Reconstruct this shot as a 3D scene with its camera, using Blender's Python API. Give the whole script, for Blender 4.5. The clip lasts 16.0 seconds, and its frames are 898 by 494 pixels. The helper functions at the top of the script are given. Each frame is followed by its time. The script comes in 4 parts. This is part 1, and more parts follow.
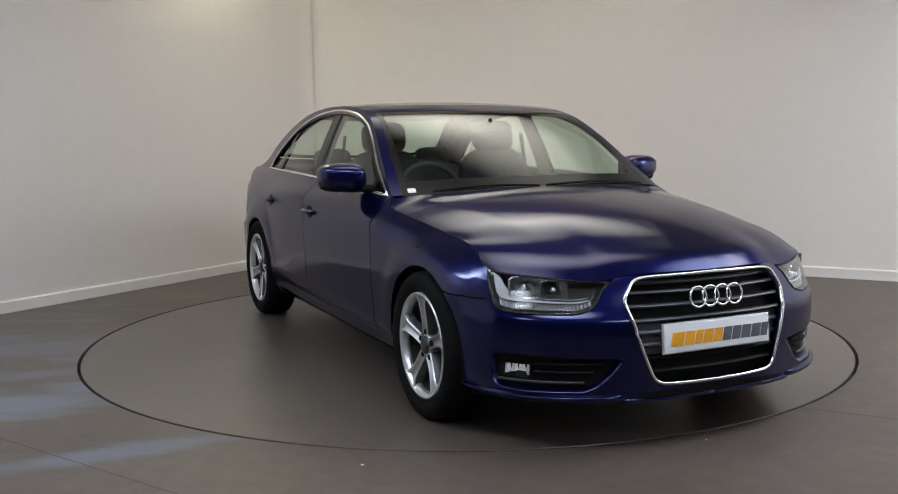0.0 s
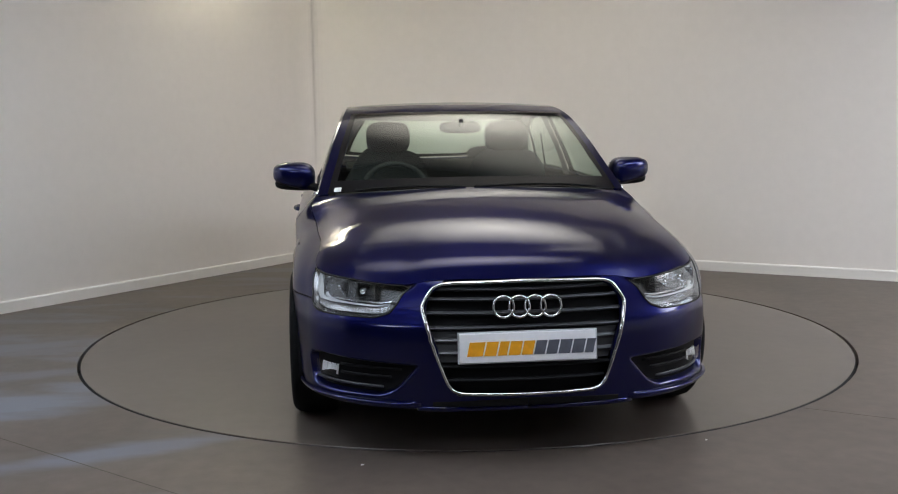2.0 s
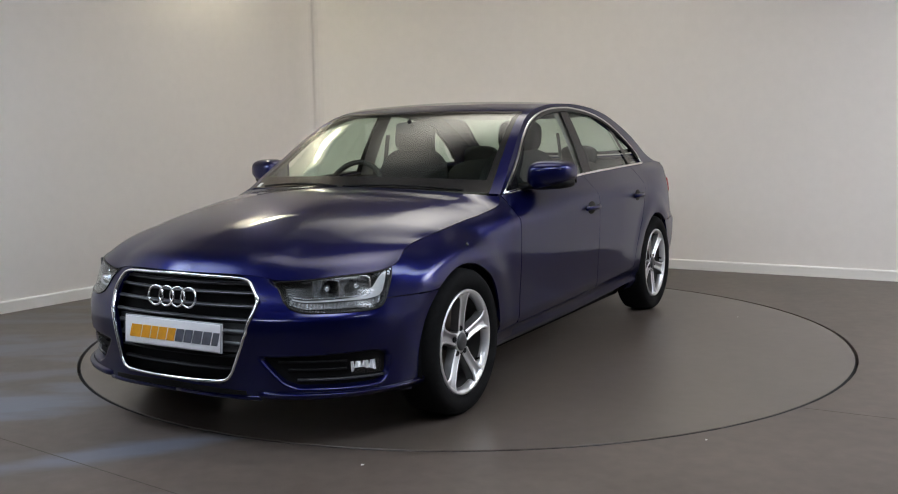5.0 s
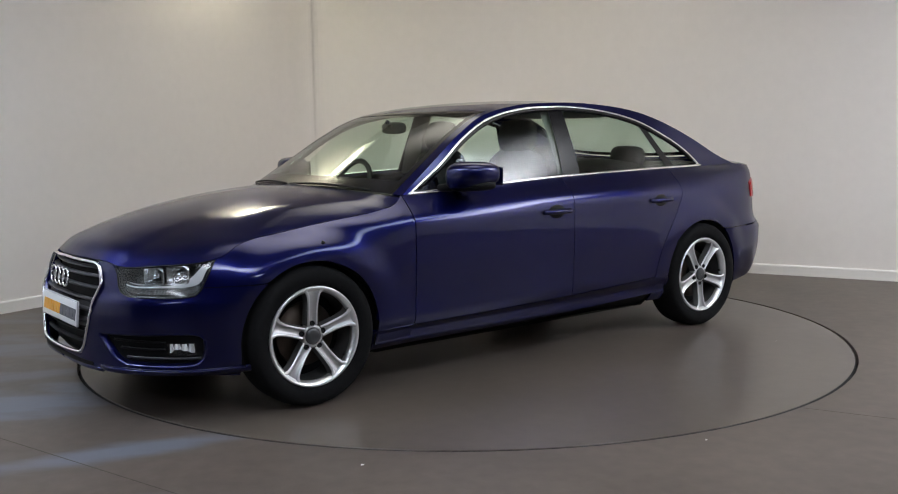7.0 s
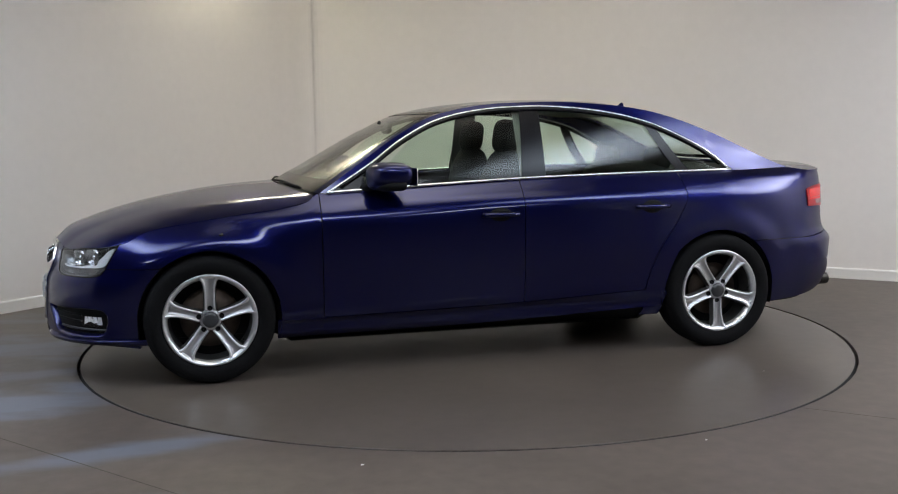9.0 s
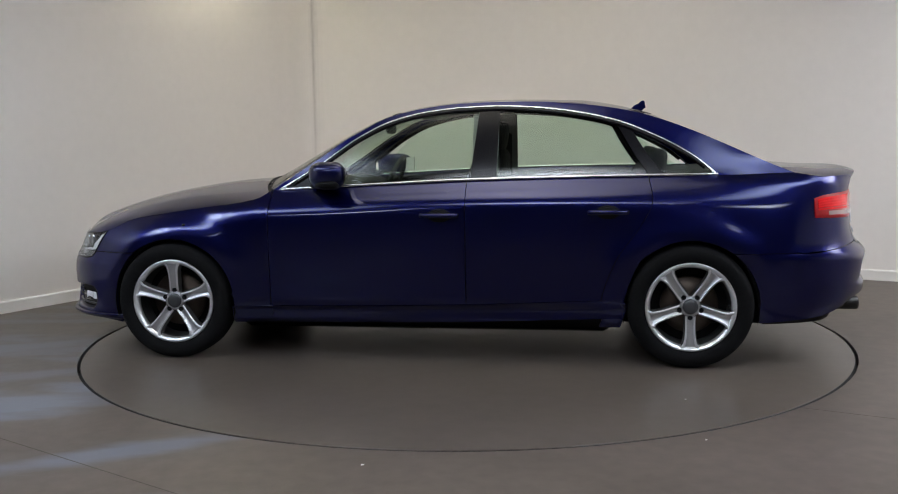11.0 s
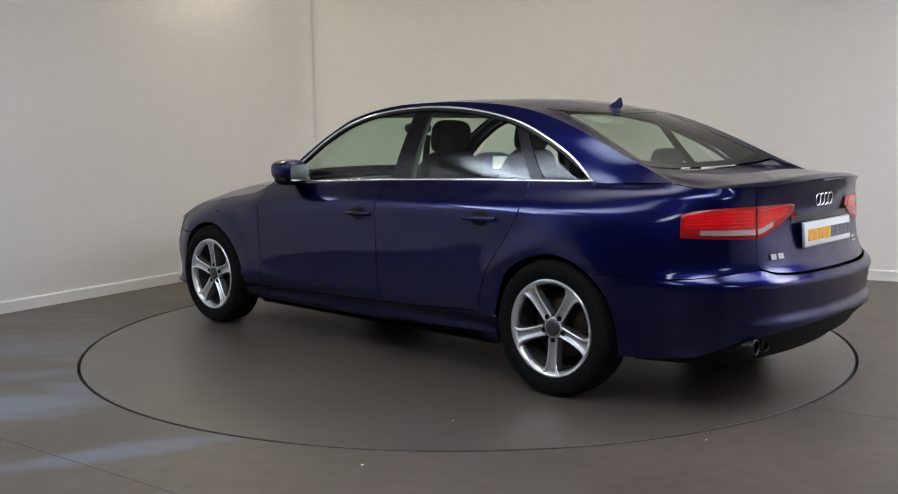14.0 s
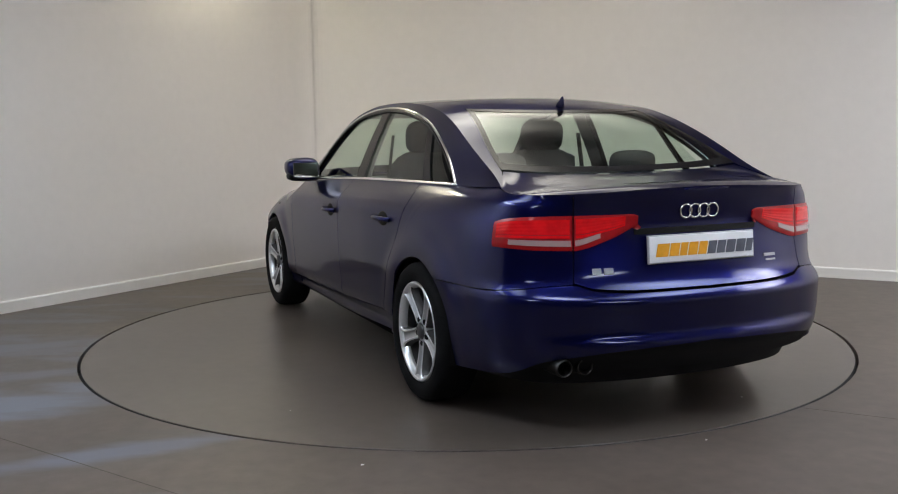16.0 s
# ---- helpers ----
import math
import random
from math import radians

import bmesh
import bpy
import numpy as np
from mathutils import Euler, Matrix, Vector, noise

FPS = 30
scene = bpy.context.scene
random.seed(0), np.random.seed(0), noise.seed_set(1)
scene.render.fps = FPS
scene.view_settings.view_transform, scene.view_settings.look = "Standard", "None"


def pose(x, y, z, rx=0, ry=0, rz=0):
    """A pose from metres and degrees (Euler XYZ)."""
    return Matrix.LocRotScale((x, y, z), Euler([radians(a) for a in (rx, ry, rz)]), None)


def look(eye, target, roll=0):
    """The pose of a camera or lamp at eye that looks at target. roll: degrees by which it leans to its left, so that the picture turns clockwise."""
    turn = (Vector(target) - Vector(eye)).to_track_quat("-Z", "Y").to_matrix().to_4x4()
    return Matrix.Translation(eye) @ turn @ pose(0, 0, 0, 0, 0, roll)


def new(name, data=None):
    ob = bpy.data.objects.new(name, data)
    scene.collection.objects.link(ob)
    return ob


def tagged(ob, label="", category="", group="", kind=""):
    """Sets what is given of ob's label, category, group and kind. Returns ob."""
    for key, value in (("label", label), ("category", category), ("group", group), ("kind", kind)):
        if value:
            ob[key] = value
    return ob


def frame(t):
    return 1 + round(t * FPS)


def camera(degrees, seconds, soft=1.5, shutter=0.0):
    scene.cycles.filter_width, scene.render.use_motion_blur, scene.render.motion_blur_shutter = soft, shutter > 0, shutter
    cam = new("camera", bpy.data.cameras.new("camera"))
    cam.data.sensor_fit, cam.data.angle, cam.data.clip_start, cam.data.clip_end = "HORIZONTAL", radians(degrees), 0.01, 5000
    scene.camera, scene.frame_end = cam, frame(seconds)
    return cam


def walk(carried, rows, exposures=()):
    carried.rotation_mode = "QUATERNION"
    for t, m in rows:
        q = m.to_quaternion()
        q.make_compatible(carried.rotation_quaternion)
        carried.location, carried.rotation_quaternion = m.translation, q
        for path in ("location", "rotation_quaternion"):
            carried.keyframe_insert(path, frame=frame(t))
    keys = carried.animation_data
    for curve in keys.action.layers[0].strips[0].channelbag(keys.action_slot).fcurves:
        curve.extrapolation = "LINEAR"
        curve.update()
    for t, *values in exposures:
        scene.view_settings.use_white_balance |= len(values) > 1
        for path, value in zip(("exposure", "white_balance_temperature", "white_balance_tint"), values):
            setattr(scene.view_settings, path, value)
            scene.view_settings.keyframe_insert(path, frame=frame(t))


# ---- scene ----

# ---------------------------------------------------------------- camera
EYE = Vector((0.0, -5.888, 1.238))
AHEAD = Vector((-0.01557, 0.99282, -0.11864))
cam = camera(49.85, 16.0, soft=1.1)
walk(cam, [(0.0, look(EYE, EYE + AHEAD, -0.751)), (16.0, look(EYE, EYE + AHEAD, -0.751))])
scene.view_settings.exposure = 0.12

# heading of the turntable in degrees (0: the car faces the camera)
TURN = [(0.0, 26.08), (0.5, 23.55), (1.0, 19.14), (1.5, 13.53), (2.0, 7.36), (2.5, 1.66), (3.0, -4.48), (3.5, -10.12), (4.0, -16.28), (4.5, -21.9), (5.0, -27.94), (5.2, -30.17), (7.5, -57.18), (8.0, -63.24), (8.5, -68.84), (9.0, -74.75), (11.5, -103.21), (12.0, -109.25), (12.5, -114.86), (13.0, -120.89), (13.5, -126.53), (14.0, -132.4), (14.5, -138.08), (15.0, -144.09), (15.5, -149.81), (16.0, -155.94)]
CAR_AT = Vector((0.1256, -0.0736, 0.0))     # car's middle on the turntable
TABLE_R = 2.24

# ---------------------------------------------------------------- world
world = bpy.data.worlds.new("world")
scene.world = world
world.use_nodes = True
world.node_tree.nodes["Background"].inputs[0].default_value = (0.6, 0.65, 0.75, 1)
world.node_tree.nodes["Background"].inputs[1].default_value = 0.05


# ---------------------------------------------------------------- materials
def mat(name, color, rough=0.5, metal=0.0, spec=0.5, coat=0.0, coat_rough=0.03, emit=None, strength=0.0,
        grain=0.0, grain_scale=30.0, stain=0.0, stain_scale=2.0, bump=0.0, bump_scale=120.0, alpha_glass=None):
    m = bpy.data.materials.new(name)
    m.use_nodes = True
    nt = m.node_tree
    p = nt.nodes["Principled BSDF"]
    p.inputs["Base Color"].default_value = (*color, 1)
    p.inputs["Roughness"].default_value = rough
    p.inputs["Metallic"].default_value = metal
    p.inputs["Specular IOR Level"].default_value = spec
    p.inputs["Coat Weight"].default_value = coat
    p.inputs["Coat Roughness"].default_value = coat_rough
    if emit:
        p.inputs["Emission Color"].default_value = (*emit, 1)
        p.inputs["Emission Strength"].default_value = strength
    if grain or stain or bump:
        tc = nt.nodes.new("ShaderNodeTexCoord")
    if grain or stain:
        val = None
        for amount, scale in ((grain, grain_scale), (stain, stain_scale)):
            if not amount:
                continue
            n = nt.nodes.new("ShaderNodeTexNoise")
            n.inputs["Scale"].default_value = scale
            n.inputs["Detail"].default_value = 5
            nt.links.new(tc.outputs["Object"], n.inputs["Vector"])
            r = nt.nodes.new("ShaderNodeMapRange")
            r.inputs["From Min"].default_value, r.inputs["From Max"].default_value = 0.25, 0.75
            r.inputs["To Min"].default_value, r.inputs["To Max"].default_value = 1 - amount, 1 + amount
            nt.links.new(n.outputs["Fac"], r.inputs["Value"])
            if val is None:
                val = r.outputs[0]
            else:
                mu = nt.nodes.new("ShaderNodeMath")
                mu.operation = "MULTIPLY"
                nt.links.new(val, mu.inputs[0])
                nt.links.new(r.outputs[0], mu.inputs[1])
                val = mu.outputs[0]
        sc = nt.nodes.new("ShaderNodeVectorMath")
        sc.operation = "SCALE"
        sc.inputs[0].default_value = color
        nt.links.new(val, sc.inputs["Scale"])
        nt.links.new(sc.outputs[0], p.inputs["Base Color"])
    if bump:
        n = nt.nodes.new("ShaderNodeTexNoise")
        n.inputs["Scale"].default_value = bump_scale
        n.inputs["Detail"].default_value = 4
        nt.links.new(tc.outputs["Object"], n.inputs["Vector"])
        b = nt.nodes.new("ShaderNodeBump")
        b.inputs["Strength"].default_value = bump
        b.inputs["Distance"].default_value = 0.002
        nt.links.new(n.outputs["Fac"], b.inputs["Height"])
        nt.links.new(b.outputs[0], p.inputs["Normal"])
    return m


def glass(name, tint, sheen=0.08, rough=0.0):
    """Thin car glass: tinted see-through with a mirror sheen that grows to the edge."""
    m = bpy.data.materials.new(name)
    m.use_nodes = True
    nt = m.node_tree
    nt.nodes.remove(nt.nodes["Principled BSDF"])
    out = nt.nodes["Material Output"]
    tr = nt.nodes.new("ShaderNodeBsdfTransparent")
    tr.inputs["Color"].default_value = (*tint, 1)
    gl = nt.nodes.new("ShaderNodeBsdfGlossy")
    gl.inputs["Roughness"].default_value = rough
    lw = nt.nodes.new("ShaderNodeLayerWeight")
    lw.inputs["Blend"].default_value = 0.5
    pw = nt.nodes.new("ShaderNodeMath")
    pw.operation = "POWER"
    nt.links.new(lw.outputs["Facing"], pw.inputs[0])
    pw.inputs[1].default_value = 4.0
    fr = nt.nodes.new("ShaderNodeMath")
    fr.operation = "MULTIPLY_ADD"
    nt.links.new(pw.outputs[0], fr.inputs[0])
    fr.inputs[1].default_value, fr.inputs[2].default_value = 0.9, sheen
    mx = nt.nodes.new("ShaderNodeMixShader")
    nt.links.new(fr.outputs[0], mx.inputs[0])
    nt.links.new(tr.outputs[0], mx.inputs[1])
    nt.links.new(gl.outputs[0], mx.inputs[2])
    nt.links.new(mx.outputs[0], out.inputs["Surface"])
    return m


PAINT = mat("blue_metallic_paint", (0.0032, 0.0050, 0.064), rough=0.31, metal=0.85, coat=0.8, coat_rough=0.05,
            grain=0.12, grain_scale=900, stain=0.04, stain_scale=3)
PAINT.node_tree.nodes["Principled BSDF"].inputs["Specular Tint"].default_value = (0.30, 0.29, 0.42, 1)
BLACK = mat("black_plastic", (0.006, 0.006, 0.007), rough=0.6, spec=0.15, grain=0.2, grain_scale=200)
GLOSSBLACK = mat("gloss_black_trim", (0.006, 0.006, 0.008), rough=0.2, spec=0.3)
RUBBER = mat("tyre_rubber", (0.006, 0.006, 0.0065), rough=0.85, spec=0.12, grain=0.25, grain_scale=60, bump=0.3)
ALLOY = mat("silver_alloy", (0.80, 0.81, 0.83), rough=0.30, metal=0.85, coat=0.4, grain=0.05, grain_scale=300)
ALLOYDARK = mat("brake_steel", (0.085, 0.065, 0.052), rough=0.45, metal=0.8, stain=0.3, stain_scale=14)
ALLOYGREY = mat("grey_alloy_lacquer", (0.50, 0.505, 0.52), rough=0.36, metal=0.8, coat=0.3, grain=0.06, grain_scale=300)
# rim barrel and spoke sides coloured darker so the gaps between spokes read dark
BARREL = mat("darkened_alloy", (0.085, 0.083, 0.082), rough=0.5, metal=0.6, stain=0.25, stain_scale=18)
CHROME = mat("chrome", (0.85, 0.86, 0.88), rough=0.12, metal=1.0, grain=0.02, grain_scale=50)
STEEL = mat("dull_exhaust_steel", (0.05, 0.048, 0.046), rough=0.4, metal=1.0, stain=0.2, stain_scale=20)
BADGE = mat("satin_silver_badge", (0.42, 0.43, 0.45), rough=0.45, metal=0.4)
SATIN = mat("satin_grey_slat", (0.05, 0.052, 0.056), rough=0.35, metal=0.3)
GLASS = glass("green_tinted_glass", (0.80, 0.91, 0.83), 0.055)
LENS = glass("clear_lens", (0.96, 0.97, 0.97), 0.06)
REDLENS = mat("red_lamp_lens", (0.80, 0.010, 0.014), rough=0.15, spec=0.3, coat=0.5, grain=0.15, grain_scale=25)
REDDARK = mat("dark_red_lamp_lens", (0.34, 0.006, 0.010), rough=0.3, spec=0.3, coat=0.15, grain=0.15, grain_scale=30)
CLEARREV = mat("clear_lamp_strip", (0.40, 0.27, 0.26), rough=0.2, coat=1.0)
LAMPGREY = mat("lamp_reflector", (0.62, 0.63, 0.65), rough=0.22, metal=0.9)
LAMPHOUSE = mat("lamp_housing", (0.13, 0.134, 0.14), rough=0.25, metal=0.8)
FOGBRIGHT = mat("fog_lamp_mirror", (0.95, 0.95, 0.97), rough=0.35, metal=0.4)
DRL = mat("white_light_guide", (0.62, 0.63, 0.65), rough=0.25, coat=0.5)
CLOTH = mat("black_seat_cloth", (0.022, 0.022, 0.024), rough=0.9, grain=0.2, grain_scale=45, stain=0.1)
TRIMGREY = mat("grey_interior_trim", (0.30, 0.30, 0.29), rough=0.8, grain=0.06, grain_scale=300)
DASH = mat("black_dashboard", (0.016, 0.016, 0.017), rough=0.6, grain=0.2, grain_scale=300)
PLATE = mat("white_plate", (0.82, 0.82, 0.84), rough=0.3, grain=0.02, grain_scale=80)
PLATE_ORANGE = mat("orange_print", (0.80, 0.36, 0.015), rough=0.4, grain=0.12, grain_scale=30)
PLATE_GREY = mat("dark_grey_print", (0.10, 0.105, 0.13), rough=0.4, grain=0.2, grain_scale=30)
PLATE_EDGE = mat("grey_plate_holder", (0.45, 0.46, 0.48), rough=0.4)
WALL = mat("painted_wall", (0.84, 0.79, 0.745), rough=0.7, grain=0.015, grain_scale=14, stain=0.02, stain_scale=0.7, bump=0.05, bump_scale=60)
SKIRT = mat("painted_baseboard", (0.83, 0.80, 0.76), rough=0.5, stain=0.03, stain_scale=4)
CEIL = mat("grey_ceiling", (0.40, 0.375, 0.335), rough=0.8, stain=0.03)
FLOOR = mat("grey_painted_floor", (0.097, 0.077, 0.064), rough=0.42, spec=0.35, grain=0.17, grain_scale=13, stain=0.22, stain_scale=1.1, bump=0.08, bump_scale=40)
DISC = mat("turntable_deck", (0.096, 0.078, 0.066), rough=0.29, spec=0.5, grain=0.11, grain_scale=12, stain=0.16, stain_scale=1.3, bump=0.04, bump_scale=40)


def floor_streaks(m):
    """Long soft bluish-grey streaks put into the floor's colour beside the turntable."""
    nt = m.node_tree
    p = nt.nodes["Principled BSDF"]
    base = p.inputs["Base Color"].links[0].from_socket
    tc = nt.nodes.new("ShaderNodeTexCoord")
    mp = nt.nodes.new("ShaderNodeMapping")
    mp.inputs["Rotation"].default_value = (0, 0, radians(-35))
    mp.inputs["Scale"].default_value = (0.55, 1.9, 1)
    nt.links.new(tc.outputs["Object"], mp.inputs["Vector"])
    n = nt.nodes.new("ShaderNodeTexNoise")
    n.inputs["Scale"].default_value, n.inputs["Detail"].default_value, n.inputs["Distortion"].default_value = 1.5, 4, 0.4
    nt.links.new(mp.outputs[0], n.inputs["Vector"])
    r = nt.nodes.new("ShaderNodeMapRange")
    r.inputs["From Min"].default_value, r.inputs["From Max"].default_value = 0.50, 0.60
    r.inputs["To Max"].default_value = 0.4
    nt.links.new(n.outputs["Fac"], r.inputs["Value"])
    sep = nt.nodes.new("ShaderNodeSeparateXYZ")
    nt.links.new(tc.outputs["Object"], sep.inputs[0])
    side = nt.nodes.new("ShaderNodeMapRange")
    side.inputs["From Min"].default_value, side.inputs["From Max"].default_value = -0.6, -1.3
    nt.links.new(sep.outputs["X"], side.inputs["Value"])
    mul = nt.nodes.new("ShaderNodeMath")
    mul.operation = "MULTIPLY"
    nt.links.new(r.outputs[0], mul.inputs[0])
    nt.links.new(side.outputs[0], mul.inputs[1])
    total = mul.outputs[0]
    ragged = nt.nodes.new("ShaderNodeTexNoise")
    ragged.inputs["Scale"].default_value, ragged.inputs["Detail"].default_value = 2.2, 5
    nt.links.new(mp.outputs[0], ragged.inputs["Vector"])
    # bluish places: middle, half length, half width, strength
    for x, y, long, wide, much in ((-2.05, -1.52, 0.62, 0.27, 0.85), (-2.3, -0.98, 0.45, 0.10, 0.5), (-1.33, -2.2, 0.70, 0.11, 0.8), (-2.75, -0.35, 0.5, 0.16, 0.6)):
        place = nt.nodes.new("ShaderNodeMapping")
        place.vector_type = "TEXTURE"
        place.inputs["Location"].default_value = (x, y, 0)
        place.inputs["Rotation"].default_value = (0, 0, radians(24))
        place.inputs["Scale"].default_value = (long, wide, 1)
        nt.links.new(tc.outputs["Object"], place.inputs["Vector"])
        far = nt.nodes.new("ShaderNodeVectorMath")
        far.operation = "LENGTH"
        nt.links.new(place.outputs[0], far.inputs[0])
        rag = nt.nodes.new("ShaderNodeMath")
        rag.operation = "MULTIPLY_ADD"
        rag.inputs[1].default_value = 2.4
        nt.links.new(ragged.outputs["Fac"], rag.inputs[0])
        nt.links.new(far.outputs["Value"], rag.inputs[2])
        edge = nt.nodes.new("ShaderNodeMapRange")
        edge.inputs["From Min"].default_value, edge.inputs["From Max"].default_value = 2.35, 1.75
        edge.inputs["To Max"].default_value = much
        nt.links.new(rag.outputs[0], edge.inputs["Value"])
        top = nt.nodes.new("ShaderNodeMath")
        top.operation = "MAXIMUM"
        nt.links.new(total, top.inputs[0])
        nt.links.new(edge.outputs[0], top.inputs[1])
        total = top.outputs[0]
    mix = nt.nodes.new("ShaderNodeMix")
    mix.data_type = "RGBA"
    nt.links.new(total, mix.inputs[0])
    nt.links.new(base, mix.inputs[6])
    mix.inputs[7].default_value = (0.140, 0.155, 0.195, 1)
    nt.links.new(mix.outputs[2], p.inputs["Base Color"])


floor_streaks(FLOOR)
DARKWALL = mat("dark_grey_curtain_wall", (0.05, 0.05, 0.055), rough=0.9, stain=0.1)
JOINT = mat("floor_joint_filler", (0.078, 0.064, 0.054), rough=0.7, grain=0.3, grain_scale=20)
GAP = mat("dark_gap", (0.01, 0.01, 0.01), rough=0.9)


def lamp_diffuser(name, color, strength, fall="SPHERICAL"):
    """A diffuser that glows most in its middle."""
    m = mat(name, (0.8, 0.8, 0.8), emit=color, strength=strength)
    nt = m.node_tree
    tc = nt.nodes.new("ShaderNodeTexCoord")
    mp = nt.nodes.new("ShaderNodeMapping")
    mp.vector_type = "POINT"
    mp.inputs["Location"].default_value = (-1, -1, 0)
    mp.inputs["Scale"].default_value = (2, 2, 0)
    nt.links.new(tc.outputs["Generated"], mp.inputs["Vector"])
    g = nt.nodes.new("ShaderNodeTexGradient")
    g.gradient_type = fall
    nt.links.new(mp.outputs[0], g.inputs["Vector"])
    mu = nt.nodes.new("ShaderNodeMath")
    mu.operation = "MULTIPLY_ADD"
    mu.inputs[1].default_value, mu.inputs[2].default_value = strength, strength * 0.02
    nt.links.new(g.outputs["Fac"], mu.inputs[0])
    nt.links.new(mu.outputs[0], nt.nodes["Principled BSDF"].inputs["Emission Strength"])
    return m


WARMLAMP = lamp_diffuser("warm_lamp_diffuser", (1.0, 0.96, 0.72), 90.0, "QUADRATIC_SPHERE")
SOFTLAMP = lamp_diffuser("soft_lamp_diffuser", (1.0, 0.955, 0.83), 4.3)
COOLLAMP = lamp_diffuser("cool_lamp_diffuser", (0.72, 0.84, 1.0), 10.0)
# for the fill light added beside the right wall
SIDEFILL = lamp_diffuser("side_fill_diffuser", (0.88, 0.91, 0.98), 18.0)
DIMLAMP = lamp_diffuser("dim_cool_lamp_diffuser", (0.82, 0.89, 1.0), 16.0)
LAMPBODY = mat("lamp_housing_white", (0.75, 0.75, 0.75), rough=0.5)
WHITEPAPER = mat("white_sticker", (0.8, 0.8, 0.8), rough=0.6)


# ---------------------------------------------------------------- mesh helpers
def part(name, bm, material, parent=None, label="", smooth=True):
    bmesh.ops.recalc_face_normals(bm, faces=bm.faces)
    me = bpy.data.meshes.new(name)
    bm.to_mesh(me)
    bm.free()
    for p in me.polygons:
        p.use_smooth = smooth
    me.materials.append(material)
    ob = new(name, me)
    if parent is not None:
        ob.parent = parent
    if label:
        tagged(ob, label)
    return ob


_tangents = {}


def spline(keys, vals, q):
    """Smooth (monotone-limited cubic) interpolation."""
    tag = (*keys, *vals)
    got = _tangents.get(tag)
    if got is None:
        x, y = list(map(float, keys)), list(map(float, vals))
        if x[0] > x[-1]:
            x, y = x[::-1], y[::-1]
        h = [x[i + 1] - x[i] for i in range(len(x) - 1)]
        d = [(y[i + 1] - y[i]) / h[i] for i in range(len(h))]
        m = [d[0]] + [0.0 if d[i - 1] * d[i] <= 0 else (h[i - 1] + h[i]) / (h[i - 1] / d[i] + h[i] / d[i - 1])
                      for i in range(1, len(h))] + [d[-1]]
        got = _tangents[tag] = (x, y, h, m)
    x, y, h, m = got
    q = min(max(q, x[0]), x[-1])
    i = min(max(bisect_left(x, q) - 1, 0), len(h) - 1)
    t = (q - x[i]) / h[i]
    w = 1 - t
    return (1 + 2 * t) * w * w * y[i] + t * w * w * h[i] * m[i] + t * t * (3 - 2 * t) * y[i + 1] - t * t * w * h[i] * m[i + 1]


def bisect_left(a, q):
    lo, hi = 0, len(a)
    while lo < hi:
        mid = (lo + hi) // 2
        if a[mid] < q:
            lo = mid + 1
        else:
            hi = mid
    return lo


def lerp(a, b, t):
    return a + (b - a) * t


def step(a, b, x):
    t = min(max((x - a) / (b - a), 0), 1)
    return t * t * (3 - 2 * t)


def grid(fn, nu, nv, skirt=0.0, bm=None, skirt_dir=None):
    """A patch fn(u, v), u and v from 0 to 1; skirt folds its border inwards to give the panel its thickness."""
    bm = bm or bmesh.new()
    pts = [[Vector(fn(i / nu, j / nv)) for j in range(nv + 1)] for i in range(nu + 1)]
    vs = [[bm.verts.new(p) for p in row] for row in pts]
    for i in range(nu):
        for j in range(nv):
            try:
                bm.faces.new((vs[i][j], vs[i + 1][j], vs[i + 1][j + 1], vs[i][j + 1]))
            except ValueError:
                pass
    if skirt:
        loop = ([(i, 0) for i in range(nu)] + [(nu, j) for j in range(nv)]
                + [(i, nv) for i in range(nu, 0, -1)] + [(0, j) for j in range(nv, 0, -1)])
        low = []
        for i, j in loop:
            a = pts[min(i + 1, nu)][j] - pts[max(i - 1, 0)][j]
            b = pts[i][min(j + 1, nv)] - pts[i][max(j - 1, 0)]
            n = a.cross(b)
            n = n.normalized() if n.length > 1e-9 else Vector((0, 0, 1))
            mid = Vector((pts[i][j].x * 0.9, 0, 0.55))
            if n.dot(pts[i][j] - mid) < 0:
                n.negate()
            low.append((bm.verts.new(pts[i][j]), bm.verts.new(pts[i][j] - n * skirt)))
        for k in range(len(loop)):
            A, B = low[k], low[(k + 1) % len(loop)]
            try:
                bm.faces.new((A[0], A[1], B[1], B[0]))
            except ValueError:
                pass
    return bm


